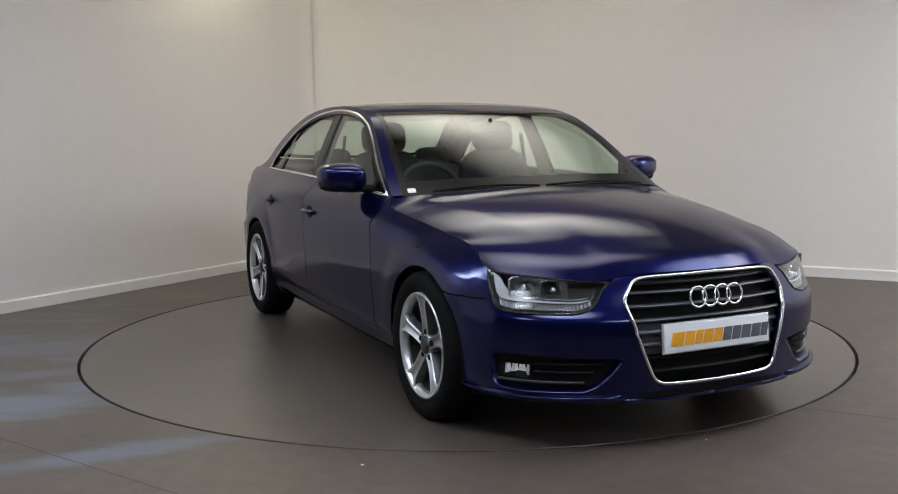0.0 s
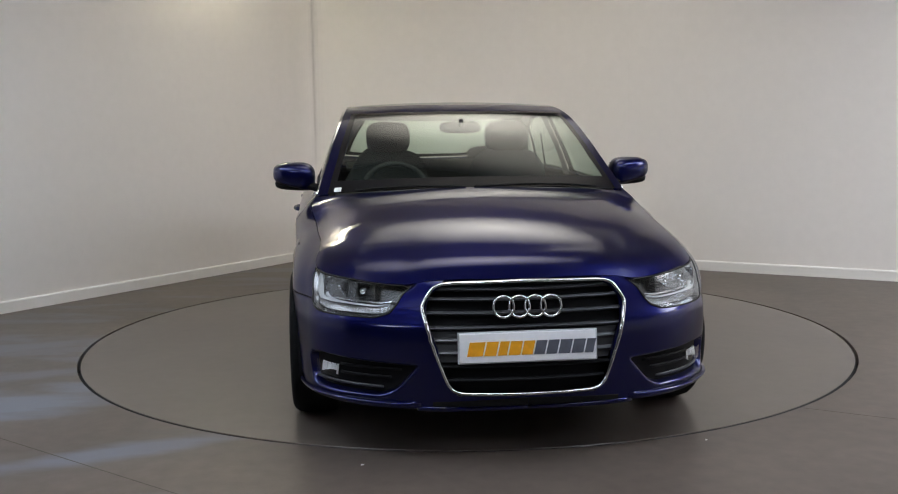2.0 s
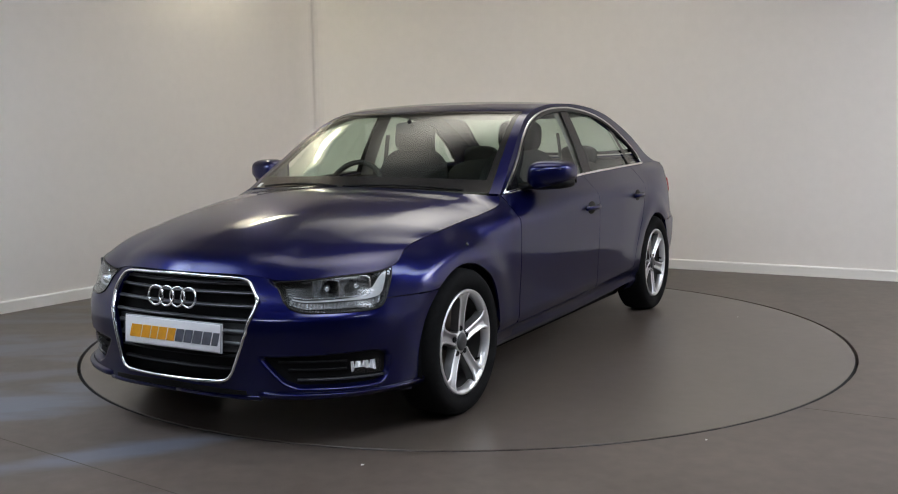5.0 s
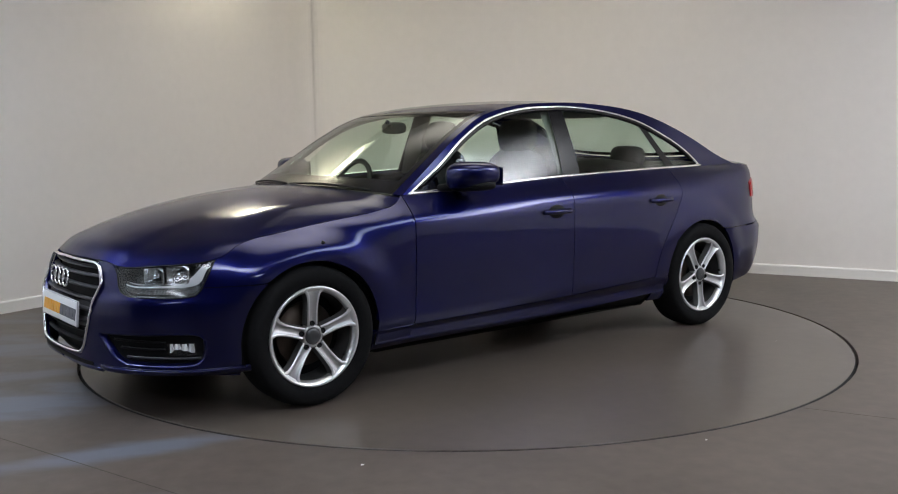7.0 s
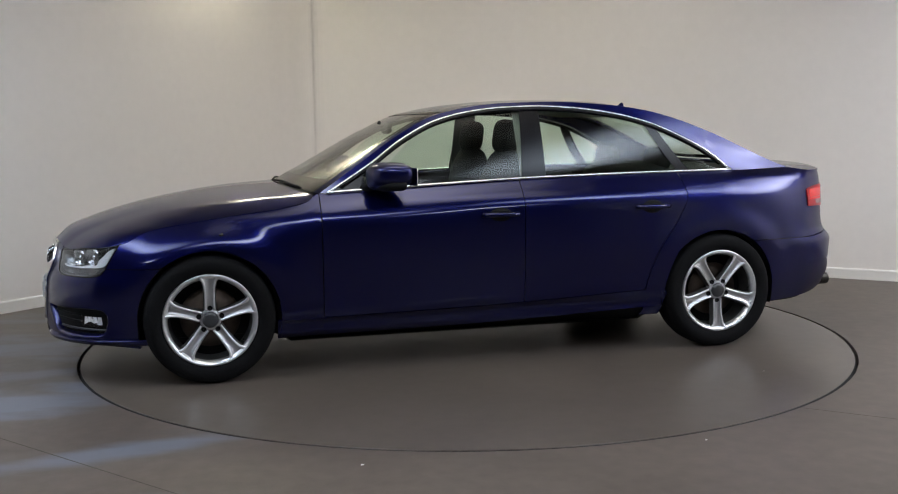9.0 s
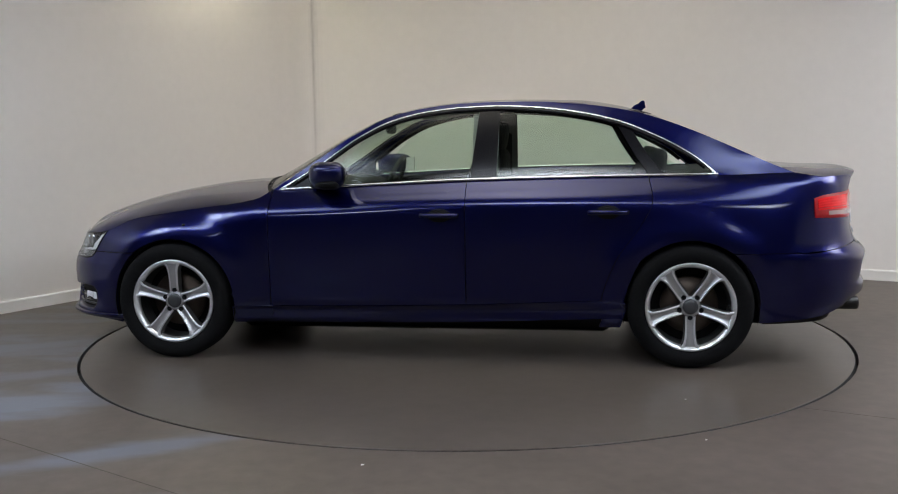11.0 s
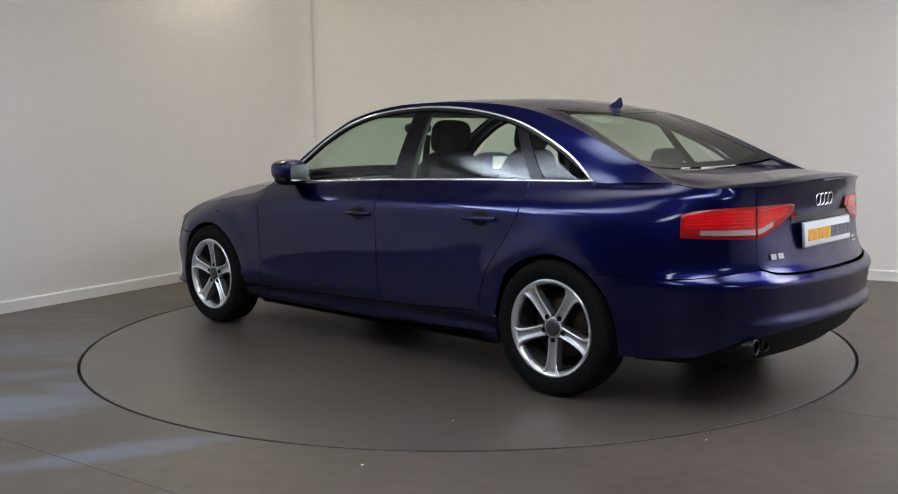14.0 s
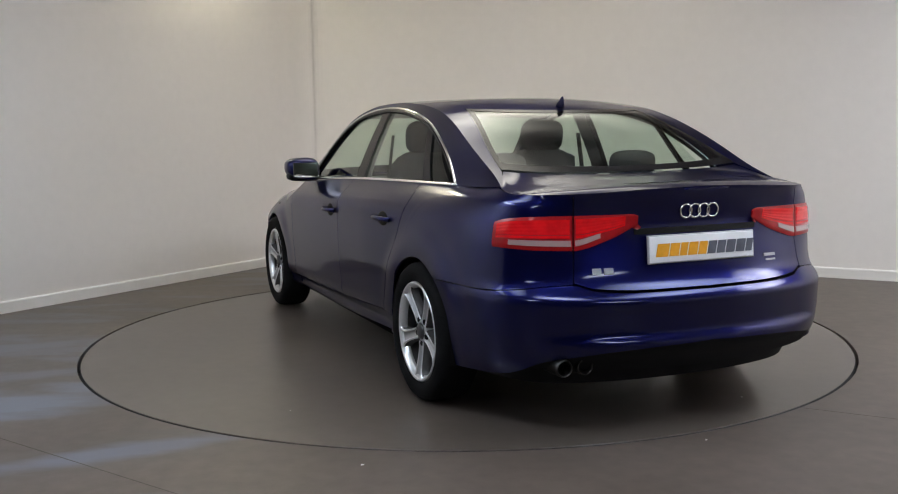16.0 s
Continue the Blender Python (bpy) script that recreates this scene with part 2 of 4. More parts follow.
def tube(points, r, bm=None, closed=False, seg=6, flat=1.0):
    bm = bm or bmesh.new()
    pts = [Vector(p) for p in points]
    n = len(pts)
    rings = []
    for i, p in enumerate(pts):
        a = pts[(i - 1) % n] if closed or i else pts[0]
        b = pts[(i + 1) % n] if closed or i < n - 1 else pts[-1]
        t = (b - a).normalized()
        up = Vector((0, 0, 1)) if abs(t.z) < 0.95 else Vector((1, 0, 0))
        s = t.cross(up).normalized()
        u = s.cross(t)
        rings.append([bm.verts.new(p + (s * math.cos(2 * math.pi * k / seg) * flat + u * math.sin(2 * math.pi * k / seg)) * r)
                      for k in range(seg)])
    for i in range(n if closed else n - 1):
        A, B = rings[i], rings[(i + 1) % n]
        for k in range(seg):
            bm.faces.new((A[k], B[k], B[(k + 1) % seg], A[(k + 1) % seg]))
    if not closed:
        bm.faces.new(rings[0])
        bm.faces.new(rings[-1][::-1])
    return bm


def box(x0, x1, y0, y1, z0, z1, bevel=0.0, bm=None, seg=2):
    own = bmesh.new()
    bmesh.ops.create_cube(own, size=1.0)
    for v in own.verts:
        v.co = Vector((lerp(x0, x1, v.co.x + 0.5), lerp(y0, y1, v.co.y + 0.5), lerp(z0, z1, v.co.z + 0.5)))
    if bevel:
        bmesh.ops.bevel(own, geom=own.edges[:] + own.verts[:], offset=bevel, segments=seg, affect="EDGES", profile=0.7)
    if bm is None:
        return own
    me = bpy.data.meshes.new("tmp")
    own.to_mesh(me)
    own.free()
    bm.from_mesh(me)
    bpy.data.meshes.remove(me)
    return bm


def lathe(profile, seg=48, axis="y", bm=None):
    """profile: (radius, along); turned round the y axis."""
    bm = bm or bmesh.new()
    rings = []
    for r, a in profile:
        rings.append([bm.verts.new((r * math.cos(2 * math.pi * k / seg), a, r * math.sin(2 * math.pi * k / seg))) for k in range(seg)])
    for A, B in zip(rings, rings[1:]):
        for k in range(seg):
            bm.faces.new((A[k], A[(k + 1) % seg], B[(k + 1) % seg], B[k]))
    return bm


def blob(fn, nu=24, nv=12):
    """A closed rounded body: fn(direction) gives the point."""
    bm = bmesh.new()
    bmesh.ops.create_uvsphere(bm, u_segments=nu, v_segments=nv, radius=1.0)
    for v in bm.verts:
        v.co = Vector(fn(v.co.copy()))
    return bm


def rounded(d, hx, hy, hz, e=0.5):
    """A direction to a superellipsoid point."""
    f = lambda c, h: math.copysign(abs(c) ** e, c) * h
    return f(d.x, hx), f(d.y, hy), f(d.z, hz)


# ---------------------------------------------------------------- the room
PLAN = [(-6.39, -4.3), (-3.28, 0.79), (-1.80, 3.21), (-1.665, 3.43), (-1.48, 3.63), (-1.22, 3.715), (0.50, 3.36),
        (1.40, 2.93), (1.68, 2.78), (3.47, 1.81), (6.60, 0.11), (6.8, -9.0), (-6.8, -9.0)]
HEIGHT = 3.3


def wall(name, pts, label, material=None):
    bm = bmesh.new()
    n = len(pts)
    inner, outer = [], []
    for i, (x, y) in enumerate(pts):
        a, b = pts[max(i - 1, 0)], pts[min(i + 1, n - 1)]
        d = Vector((b[0] - a[0], b[1] - a[1])).normalized()
        nrm = Vector((-d.y, d.x))
        inner.append((x, y))
        outer.append((x + nrm.x * 0.15, y + nrm.y * 0.15))
    cols = []
    for p, q in zip(inner, outer):
        cols.append([bm.verts.new((*p, 0)), bm.verts.new((*p, HEIGHT)), bm.verts.new((*q, HEIGHT)), bm.verts.new((*q, 0))])
    for A, B in zip(cols, cols[1:]):
        for k in range(4):
            bm.faces.new((A[k], B[k], B[(k + 1) % 4], A[(k + 1) % 4]))
    bm.faces.new(cols[0])
    bm.faces.new(cols[-1][::-1])
    return tagged(part(name, bm, material or WALL, smooth=False), label, "wall", kind="structure")


def smooth_plan(pts):
    out = []
    for i in range(len(pts) - 1):
        p0, p1, p2, p3 = (Vector(pts[max(i - 1, 0)]), Vector(pts[i]), Vector(pts[i + 1]), Vector(pts[min(i + 2, len(pts) - 1)]))
        k = 10 if (p2 - p1).length < 1.7 else 2
        for s in range(k):
            t = s / k
            out.append(tuple(0.5 * (2 * p1 + (p2 - p0) * t + (2 * p0 - 5 * p1 + 4 * p2 - p3) * t * t + (3 * p1 - p0 - 3 * p2 + p3) * t ** 3)))
    out.append(pts[-1])
    return out


curved = PLAN[2:10]
back_pts = smooth_plan(curved)
wall("wall_left", [PLAN[0], PLAN[1], PLAN[2]], "off-white painted studio wall running beside the turntable")
wall_back = wall("wall_back", back_pts, "off-white painted studio wall curving behind the turntable")
wall("wall_right", [PLAN[9], PLAN[10], PLAN[11]], "off-white painted studio wall")
wall("wall_front", [PLAN[11], PLAN[12], PLAN[0]], "dark grey wall behind the camera", DARKWALL)

# floor with a round opening for the turntable
bm = bmesh.new()
SEG = 160
inner = [bm.verts.new((math.cos(2 * math.pi * k / SEG) * (TABLE_R + 0.010), math.sin(2 * math.pi * k / SEG) * (TABLE_R + 0.010), 0)) for k in range(SEG)]
pit = [bm.verts.new((v.co.x, v.co.y, -0.06)) for v in inner]
outer = []
for k in range(SEG):
    c, s = math.cos(2 * math.pi * k / SEG), math.sin(2 * math.pi * k / SEG)
    f = 10.0 / max(abs(c), abs(s))
    outer.append(bm.verts.new((c * f, s * f, 0)))
for k in range(SEG):
    l = (k + 1) % SEG
    bm.faces.new((inner[k], inner[l], outer[l], outer[k]))
    bm.faces.new((inner[k], pit[k], pit[l], inner[l]))
floor = tagged(part("floor", bm, FLOOR, smooth=False), "mottled grey-brown painted concrete floor round the turntable", "floor", kind="structure")
bm = bmesh.new()
bmesh.ops.create_circle(bm, cap_ends=True, radius=TABLE_R + 0.1, segments=96)
bmesh.ops.translate(bm, verts=bm.verts, vec=(0, 0, -0.06))
tagged(part("turntable_pit", bm, GAP), "dark pit under the turntable", "floor", kind="structure")

# turntable disc, flush with the floor
table = new("turntable")
tagged(table, "round grey-brown turntable deck flush with the floor", "turntable")
deck = part("deck", lathe([(0.0001, 0), (1.0, 0), (2.0, 0), (TABLE_R - 0.010, 0), (TABLE_R - 0.008, -0.004), (TABLE_R - 0.008, -0.05)], 160), DISC, table, smooth=False)
deck.data.transform(Matrix.Rotation(radians(90), 4, "X"))
rim = part("rim", lathe([(TABLE_R - 0.008, -0.003), (TABLE_R - 0.004, -0.006), (TABLE_R - 0.004, -0.05)], 160), GAP, table, "dark steel edge of the deck")
rim.data.transform(Matrix.Rotation(radians(90), 4, "X"))


def fleck(name, x, y, size, parent=None):
    bm = bmesh.new()
    top = [bm.verts.new((x + size * a, y + size * b, 0.002)) for a, b in ((-1, -0.5), (0.3, -0.8), (1, 0.1), (0.2, 0.7), (-0.7, 0.5))]
    low = [bm.verts.new((v.co.x, v.co.y, 0.0002)) for v in top]
    bm.faces.new(top)
    for i in range(5):
        bm.faces.new((low[i], low[(i + 1) % 5], top[(i + 1) % 5], top[i]))
    return part(name, bm, WHITEPAPER, parent, smooth=False)


tagged(fleck("paint_fleck", -0.39, -2.39, 0.007), "tiny white paint fleck lying on the floor", "fleck")
tagged(fleck("paint_fleck", 0.96, -2.13, 0.005), "tiny white paint fleck lying on the floor", "fleck")
fleck("deck_fleck", -1.9, -0.55, 0.005, table)
fleck("deck_fleck", -1.2, 1.4, 0.004, table)


def floor_joint(name, a, b, wide):
    """A thin dark joint drawn across the floor."""
    d = (Vector(b) - Vector(a))
    ob = part(name, box(0, d.length, -wide / 2, wide / 2, -0.004, 0.0008), JOINT, smooth=False)
    ob.matrix_basis = pose(a[0], a[1], 0, 0, 0, math.degrees(math.atan2(d.y, d.x)))
    tagged(ob, "thin dark joint in the concrete floor", "floor joint", kind="structure")


floor_joint("floor_joint_1", (-3.6, -0.88), (0.6, -3.78), 0.004)
floor_joint("floor_joint_2", (1.49, -1.69), (4.2, -3.14), 0.005)

# ceiling, baseboards, lamps
bm = box(-10, 10, -10, 10, HEIGHT, HEIGHT + 0.12)
tagged(part("ceiling", bm, CEIL, smooth=False), "plain grey studio ceiling", "ceiling", kind="structure")


def baseboard(name, pts):
    bm = bmesh.new()
    prof = [(0.0, 0.0), (0.016, 0.0), (0.016, 0.075), (0.011, 0.084), (0.0, 0.086)]
    cols = []
    n = len(pts)
    for i, (x, y) in enumerate(pts):
        a, b = pts[max(i - 1, 0)], pts[min(i + 1, n - 1)]
        d = Vector((b[0] - a[0], b[1] - a[1])).normalized()
        nrm = Vector((d.y, -d.x))
        cols.append([bm.verts.new((x + nrm.x * p, y + nrm.y * p, z)) for p, z in prof])
    for A, B in zip(cols, cols[1:]):
        for k in range(len(prof) - 1):
            bm.faces.new((A[k], B[k], B[k + 1], A[k + 1]))
    return tagged(part(name, bm, SKIRT, smooth=False), "off-white painted wooden baseboard along the wall", "baseboard", kind="structure")


baseboard("baseboard_left", [PLAN[0], PLAN[1], PLAN[2]])
baseboard("baseboard_back", back_pts)
baseboard("baseboard_right", [PLAN[9], PLAN[10], PLAN[11]])


def ceiling_light(name, x, y, lx, ly, material, label, turn=0.0):
    lamp = new(name)
    lamp.location = (x, y, HEIGHT)
    lamp.rotation_euler = (0, 0, radians(turn))
    tagged(lamp, label, "ceiling light", group="ceiling lights")
    part("housing", box(-lx / 2 - 0.03, lx / 2 + 0.03, -ly / 2 - 0.03, ly / 2 + 0.03, -0.05, 0.0, 0.006), LAMPBODY, lamp)
    part("diffuser", box(-lx / 2, lx / 2, -ly / 2, ly / 2, -0.075, -0.052, 0.006), material, lamp)
    return lamp


ceiling_light("ceiling_light", -2.05, 2.45, 0.35, 0.9, WARMLAMP, "warm white ceiling light near the wall", -31)
ceiling_light("ceiling_light", 0.3, 1.3, 3.4, 2.0, SOFTLAMP, "wide soft white ceiling light over the turntable")
ceiling_light("ceiling_light", 0.0, -1.2, 3.4, 1.8, SOFTLAMP, "wide soft white ceiling light over the turntable")
ceiling_light("ceiling_light", -2.9, -2.3, 1.5, 3.4, COOLLAMP, "wide cool white ceiling light", 50)
ceiling_light("ceiling_light", 2.7, -2.4, 1.5, 3.4, COOLLAMP, "wide cool white ceiling light", -36)
# next two: fill lights added out of view to brighten the side walls
ceiling_light("ceiling_light", 5.1, -1.4, 2.2, 4.2, SIDEFILL, "wide cool white fill light added out of view near the wall", 58)
ceiling_light("ceiling_light", -4.2, -2.0, 1.0, 2.6, COOLLAMP, "cool white fill light added out of view near the wall", -31)
ceiling_light("ceiling_light", 0.0, -4.2, 3.2, 1.4, DIMLAMP, "wide cool white ceiling light")
ceiling_light("ceiling_light", -3.4, -6.6, 2.6, 1.4, DIMLAMP, "wide cool white ceiling light")
ceiling_light("ceiling_light", 3.4, -6.6, 2.6, 1.4, DIMLAMP, "wide cool white ceiling light")

# ---------------------------------------------------------------- the car
# car space: x ahead, y to the car's left, z up, origin on the ground midway between the axles
car = new("saloon_car")
tagged(car, "dark blue metallic four-door saloon car parked on the turntable", "car")
AXLE, WHEEL_Z = 1.404, 0.322

# plan outline of the body at its widest, from nose to tail
OX = [2.285, 2.2842, 2.268, 2.205, 2.085, 1.90, 1.65, 1.40, 0.80, 0.0, -0.80, -1.40, -1.75, -2.0, -2.2, -2.345, -2.402, -2.4144, -2.415]
OY = [0.0, 0.08, 0.25, 0.47, 0.68, 0.82, 0.882, 0.902, 0.906, 0.912, 0.91, 0.903, 0.882, 0.842, 0.745, 0.52, 0.25, 0.08, 0.0]
OS = [0.0]
for _i in range(1, len(OX)):
    OS.append(OS[-1] + math.hypot(OX[_i] - OX[_i - 1], OY[_i] - OY[_i - 1]))
S_END = OS[-1]


def outline(s):
    """Point of the outline at ring length s, and the inward normal."""
    e = 0.004
    s = min(max(s, 0), S_END)
    x, y = spline(OS, OX, s), spline(OS, OY, s)
    a, b = max(s - e, 0), min(s + e, S_END)
    t = Vector((spline(OS, OX, b) - spline(OS, OX, a), spline(OS, OY, b) - spline(OS, OY, a))).normalized()
    return x, y, Vector((-t.y, t.x))


_found = {}


def s_at_x(x):
    """Ring length at which the outline passes x."""
    key = round(x, 5)
    if key not in _found:
        _found[key] = find_s(key)
    return _found[key]


def find_s(x):
    i = next((k for k in range(1, len(OX)) if OX[k] <= x), len(OX) - 1)
    a, b = OS[i - 1], OS[i]
    for _ in range(24):
        c = (a + b) / 2
        if spline(OS, OX, c) > x:
            a = c
        else:
            b = c
    return (a + b) / 2


# inward offset of the skin against height, station by station
STATIONS = [
    (0.0, [0.19, 0.23, 0.30, 0.45, 0.60, 0.66, 0.70], [0.10, 0.02, 0.012, 0.026, 0.050, 0.064, 0.085]),
    (0.48, [0.19, 0.22, 0.30, 0.45, 0.510, 0.56, 0.66, 0.72], [0.09, 0.015, 0.016, 0.013, 0.018, 0.042, 0.085, 0.12]),
    (0.92, [0.19, 0.24, 0.30, 0.45, 0.515, 0.56, 0.66, 0.72, 0.78], [0.07, 0.012, 0.016, 0.006, 0.009, 0.022, 0.052, 0.085, 0.14]),
    (1.18, [0.18, 0.30, 0.45, 0.60, 0.66, 0.70, 0.74, 0.78, 0.82], [0.05, 0.018, 0.012, 0.016, 0.030, 0.052, 0.085, 0.128, 0.18]),
    (1.46, [0.18, 0.40, 0.60, 0.67, 0.72, 0.76, 0.80, 0.84, 0.88], [0.06, 0.03, 0.026, 0.030, 0.046, 0.074, 0.112, 0.155, 0.21]),
    (2.06, [0.18, 0.215, 0.235, 0.26, 0.312, 0.325, 0.42, 0.60, 0.75, 0.815, 0.83, 0.86, 0.90, 0.94], [0.13, 0.080, 0.062, 0.068, 0.026, 0.021, 0.016, 0.006, 0.004, 0.009, 0.019, 0.046, 0.085, 0.130]),
    (3.50, [0.18, 0.215, 0.25, 0.275, 0.335, 0.350, 0.44, 0.60, 0.78, 0.878, 0.892, 0.91, 0.94, 1.0], [0.13, 0.080, 0.062, 0.068, 0.026, 0.021, 0.016, 0.005, 0.003, 0.010, 0.023, 0.041, 0.072, 0.125]),
    (4.26, [0.18, 0.40, 0.60, 0.78, 0.865, 0.90, 0.95, 1.0], [0.06, 0.03, 0.028, 0.028, 0.042, 0.062, 0.10, 0.155]),
    (4.62, [0.20, 0.40, 0.60, 0.78, 0.86, 0.92, 0.97, 1.005], [0.05, 0.015, 0.012, 0.028, 0.045, 0.072, 0.11, 0.18]),
    (5.05, [0.22, 0.32, 0.48, 0.575, 0.60, 0.64, 0.78, 0.88, 0.95, 0.985], [0.08, 0.03, 0.002, 0.0, 0.012, 0.035, 0.05, 0.060, 0.072, 0.090]),
    (5.45, [0.24, 0.33, 0.372, 0.405, 0.44, 0.52, 0.565, 0.59, 0.62, 0.72, 0.86, 0.95, 0.995], [0.10, 0.045, 0.006, 0.004, 0.020, 0.010, 0.0, 0.012, 0.045, 0.085, 0.108, 0.090, 0.070]),
    (S_END, [0.24, 0.33, 0.372, 0.405, 0.44, 0.52, 0.565, 0.59, 0.62, 0.72, 0.86, 0.97, 1.01], [0.10, 0.045, 0.006, 0.004, 0.020, 0.010, 0.0, 0.012, 0.050, 0.095, 0.120, 0.092, 0.070]),
]


def inset(s, z):
    """Smooth along the ring too: a cubic through the neighbouring stations."""
    n = len(STATIONS)
    i = next((k for k in range(n - 1) if s <= STATIONS[k + 1][0]), n - 2)
    ks = [max(i - 1, 0), i, i + 1, min(i + 2, n - 1)]
    q = [STATIONS[k][0] for k in ks]
    w = [spline(STATIONS[k][1], STATIONS[k][2], z) for k in ks]
    h = q[2] - q[1]
    d = (w[2] - w[1]) / h
    ends = []
    for a, b in ((0, 1), (2, 3)):
        e = (w[b] - w[a]) / (q[b] - q[a]) if q[b] > q[a] else d
        ends.append(0.0 if e * d <= 0 else 2 * e * d / (e + d))
    if i == 0:
        ends[0] = 0.0
    if i == n - 2:
        ends[1] = 0.0
    t = min(max((s - q[1]) / h, 0.0), 1.0)
    r = 1 - t
    return (1 + 2 * t) * r * r * w[1] + t * r * r * h * ends[0] + t * t * (3 - 2 * t) * w[2] - t * t * r * h * ends[1]


ARCH_R, ARCH_Z = 0.352, 0.318


def flare(x, z):
    """Wheel-arch swell."""
    out = 0.0
    for c in (AXLE, -AXLE):
        r = math.hypot(x - c, z - ARCH_Z)
        out = max(out, 0.019 * (0.3 + 0.7 * step(0.42, 0.66, z)) * (1 - step(ARCH_R + 0.03, ARCH_R + 0.17, r)) if z > 0.2 else 0.0)
    return out


def skin(s, z, off=0.0):
    """A point of the lower body at ring length s and height z, on the car's left."""
    x, y, n = outline(s)
    d = inset(s, z) - off
    d -= flare(x, z)
    return Vector((x + n.x * d, max(y + n.y * d, 0.0) if s < S_END and s > 0 else 0.0, z))


def belt_z(x):
    return spline([-2.0, -1.5, -0.9, -0.3, 0.4, 0.83], [1.008, 0.997, 0.992, 0.980, 0.950, 0.928], x)


S_COWL = s_at_x(0.84)
S_HL0, S_HL1 = 0.50, 1.04          # headlight along the ring


TOP_S = [0, 0.18, 0.38, 0.50, 0.75, 0.98, 1.04, s_at_x(1.72), s_at_x(1.5), s_at_x(1.25), s_at_x(1.0), s_at_x(0.91), S_COWL]
S_REAR, S_R16, S_R20, S_R174 = s_at_x(-1.92), s_at_x(-1.6), s_at_x(-2.0), s_at_x(-1.74)


def top_z(s):
    """Upper edge of the ring: bonnet edge, fender edge, belt, boot edge."""
    x = outline(s)[0]
    if s < S_COWL:
        return spline(TOP_S, [0.692, 0.6915, 0.684, 0.668, 0.684, 0.700, 0.712, 0.760, 0.799, 0.834, 0.868, 0.890, 0.936], s)
    if x > -1.92 and s < 5:
        return belt_z(x)
    return spline([S_REAR, 5.0, 5.3, 5.6, S_END], [1.008, 0.985, 0.99, 1.003, 1.010], s)


def edge(s):
    return skin(s, top_z(s))


def arch_low(x, low):
    for c in (AXLE, -AXLE):
        if abs(x - c) < ARCH_R:
            return max(low, ARCH_Z + math.sqrt(ARCH_R ** 2 - (x - c) ** 2))
    return low


def side_copy(p, side):
    return Vector((p[0], p[1] * side, p[2]))


def ring_panel(name, s0, s1, low, high, side, nu, nv, material=None, parent=None, label="", off=0.0, skirt=0.014, spread=None, warp=None, into=None, dent=None):
    """A body panel between two ring lengths; low and high give its edges' heights by s."""
    def fn(u, v):
        s = lerp(s0, s1, spread(u) if spread else u)
        z = lerp(low(s), high(s), v)
        if warp:
            nominal = s
            for _ in range(4):
                s = warp(nominal, z)
                z = lerp(low(s), high(s), v)
        return side_copy(skin(s, z, off - (dent(s, z) if dent else 0.0)), side)
    bm = grid(fn, nu, nv, skirt, into)
    return bm if into is not None else part(name, bm, material or PAINT, parent or car, label)


def ring_whole(name, s0, low, high, nu, nv, material=None, label="", off=0.0, skirt=0.014):
    """A panel that runs round the tail from side to side."""
    def fn(u, v):
        w = abs(2 * u - 1)
        s = lerp(S_END, s0, w)
        z = lerp(low(s), high(s), v)
        p = skin(s, z, off)
        return side_copy(p, 1 if u >= 0.5 else -1)
    return part(name, grid(fn, nu, nv, skirt), material or PAINT, car, label)


def path_panel(name, bottom, top, side, nu, nv, bend=None, label=""):
    """A panel between two paths of (ring length, height)."""
    def fn(u, v):
        b, t = bottom(u), top(u)
        s, z = lerp(b[0], t[0], v), lerp(b[1], t[1], v)
        if bend:
            s += bend(u, s, z)
        return side_copy(skin(s, z), side)
    return part(name, grid(fn, nu, nv, 0.014), PAINT, car, label)


def along(points, u):
    """A point at the share u of a polyline's length."""
    ls = [math.hypot(b[0] - a[0], b[1] - a[1]) for a, b in zip(points, points[1:])]
    q = u * sum(ls)
    for l, a, b in zip(ls, points, points[1:]):
        if q <= l or b is points[-1]:
            return lerp(a[0], b[0], min(q / l, 1)), lerp(a[1], b[1], min(q / l, 1))
        q -= l


def arch_path(centre, z0, z1, n=24):
    """Points along a wheel arch from height z0 ahead of the axle to z1 behind it."""
    a0, a1 = math.asin((z0 - ARCH_Z) / ARCH_R), math.pi - math.asin((z1 - ARCH_Z) / ARCH_R)
    return [(s_at_x(centre + ARCH_R * math.cos(lerp(a0, a1, i / n))), ARCH_Z + ARCH_R * math.sin(lerp(a0, a1, i / n))) for i in range(n + 1)]


def arch_x(z):
    return math.sqrt(max(ARCH_R ** 2 - (z - ARCH_Z) ** 2, 0.01))


def door_cut(z):
    return spline([0.30, 0.37, 0.56, 0.75, 0.86, 0.88, 1.0], [-0.935, -0.95, -1.02, -1.15, -1.205, -1.208, -1.19], z)


G = 0.0022   # half a panel gap


def hl_low(s):
    return spline([0.44, 0.475, 0.535, 0.62, 0.80, 0.92, 0.95, 1.06], [0.668, 0.650, 0.566, 0.547, 0.548, 0.560, 0.584, 0.588], s)


def sill_z(x):
    return spline([-1.1, 0.1, 1.1], [0.285, 0.24, 0.225], x)


GRILLE_S = lambda z: spline([0.20, 0.262, 0.30, 0.45, 0.59, 0.63, 0.672, 0.75], [0.22, 0.262, 0.30, 0.345, 0.393, 0.382, 0.335, 0.30], z)

S_LID = S_END - 0.60


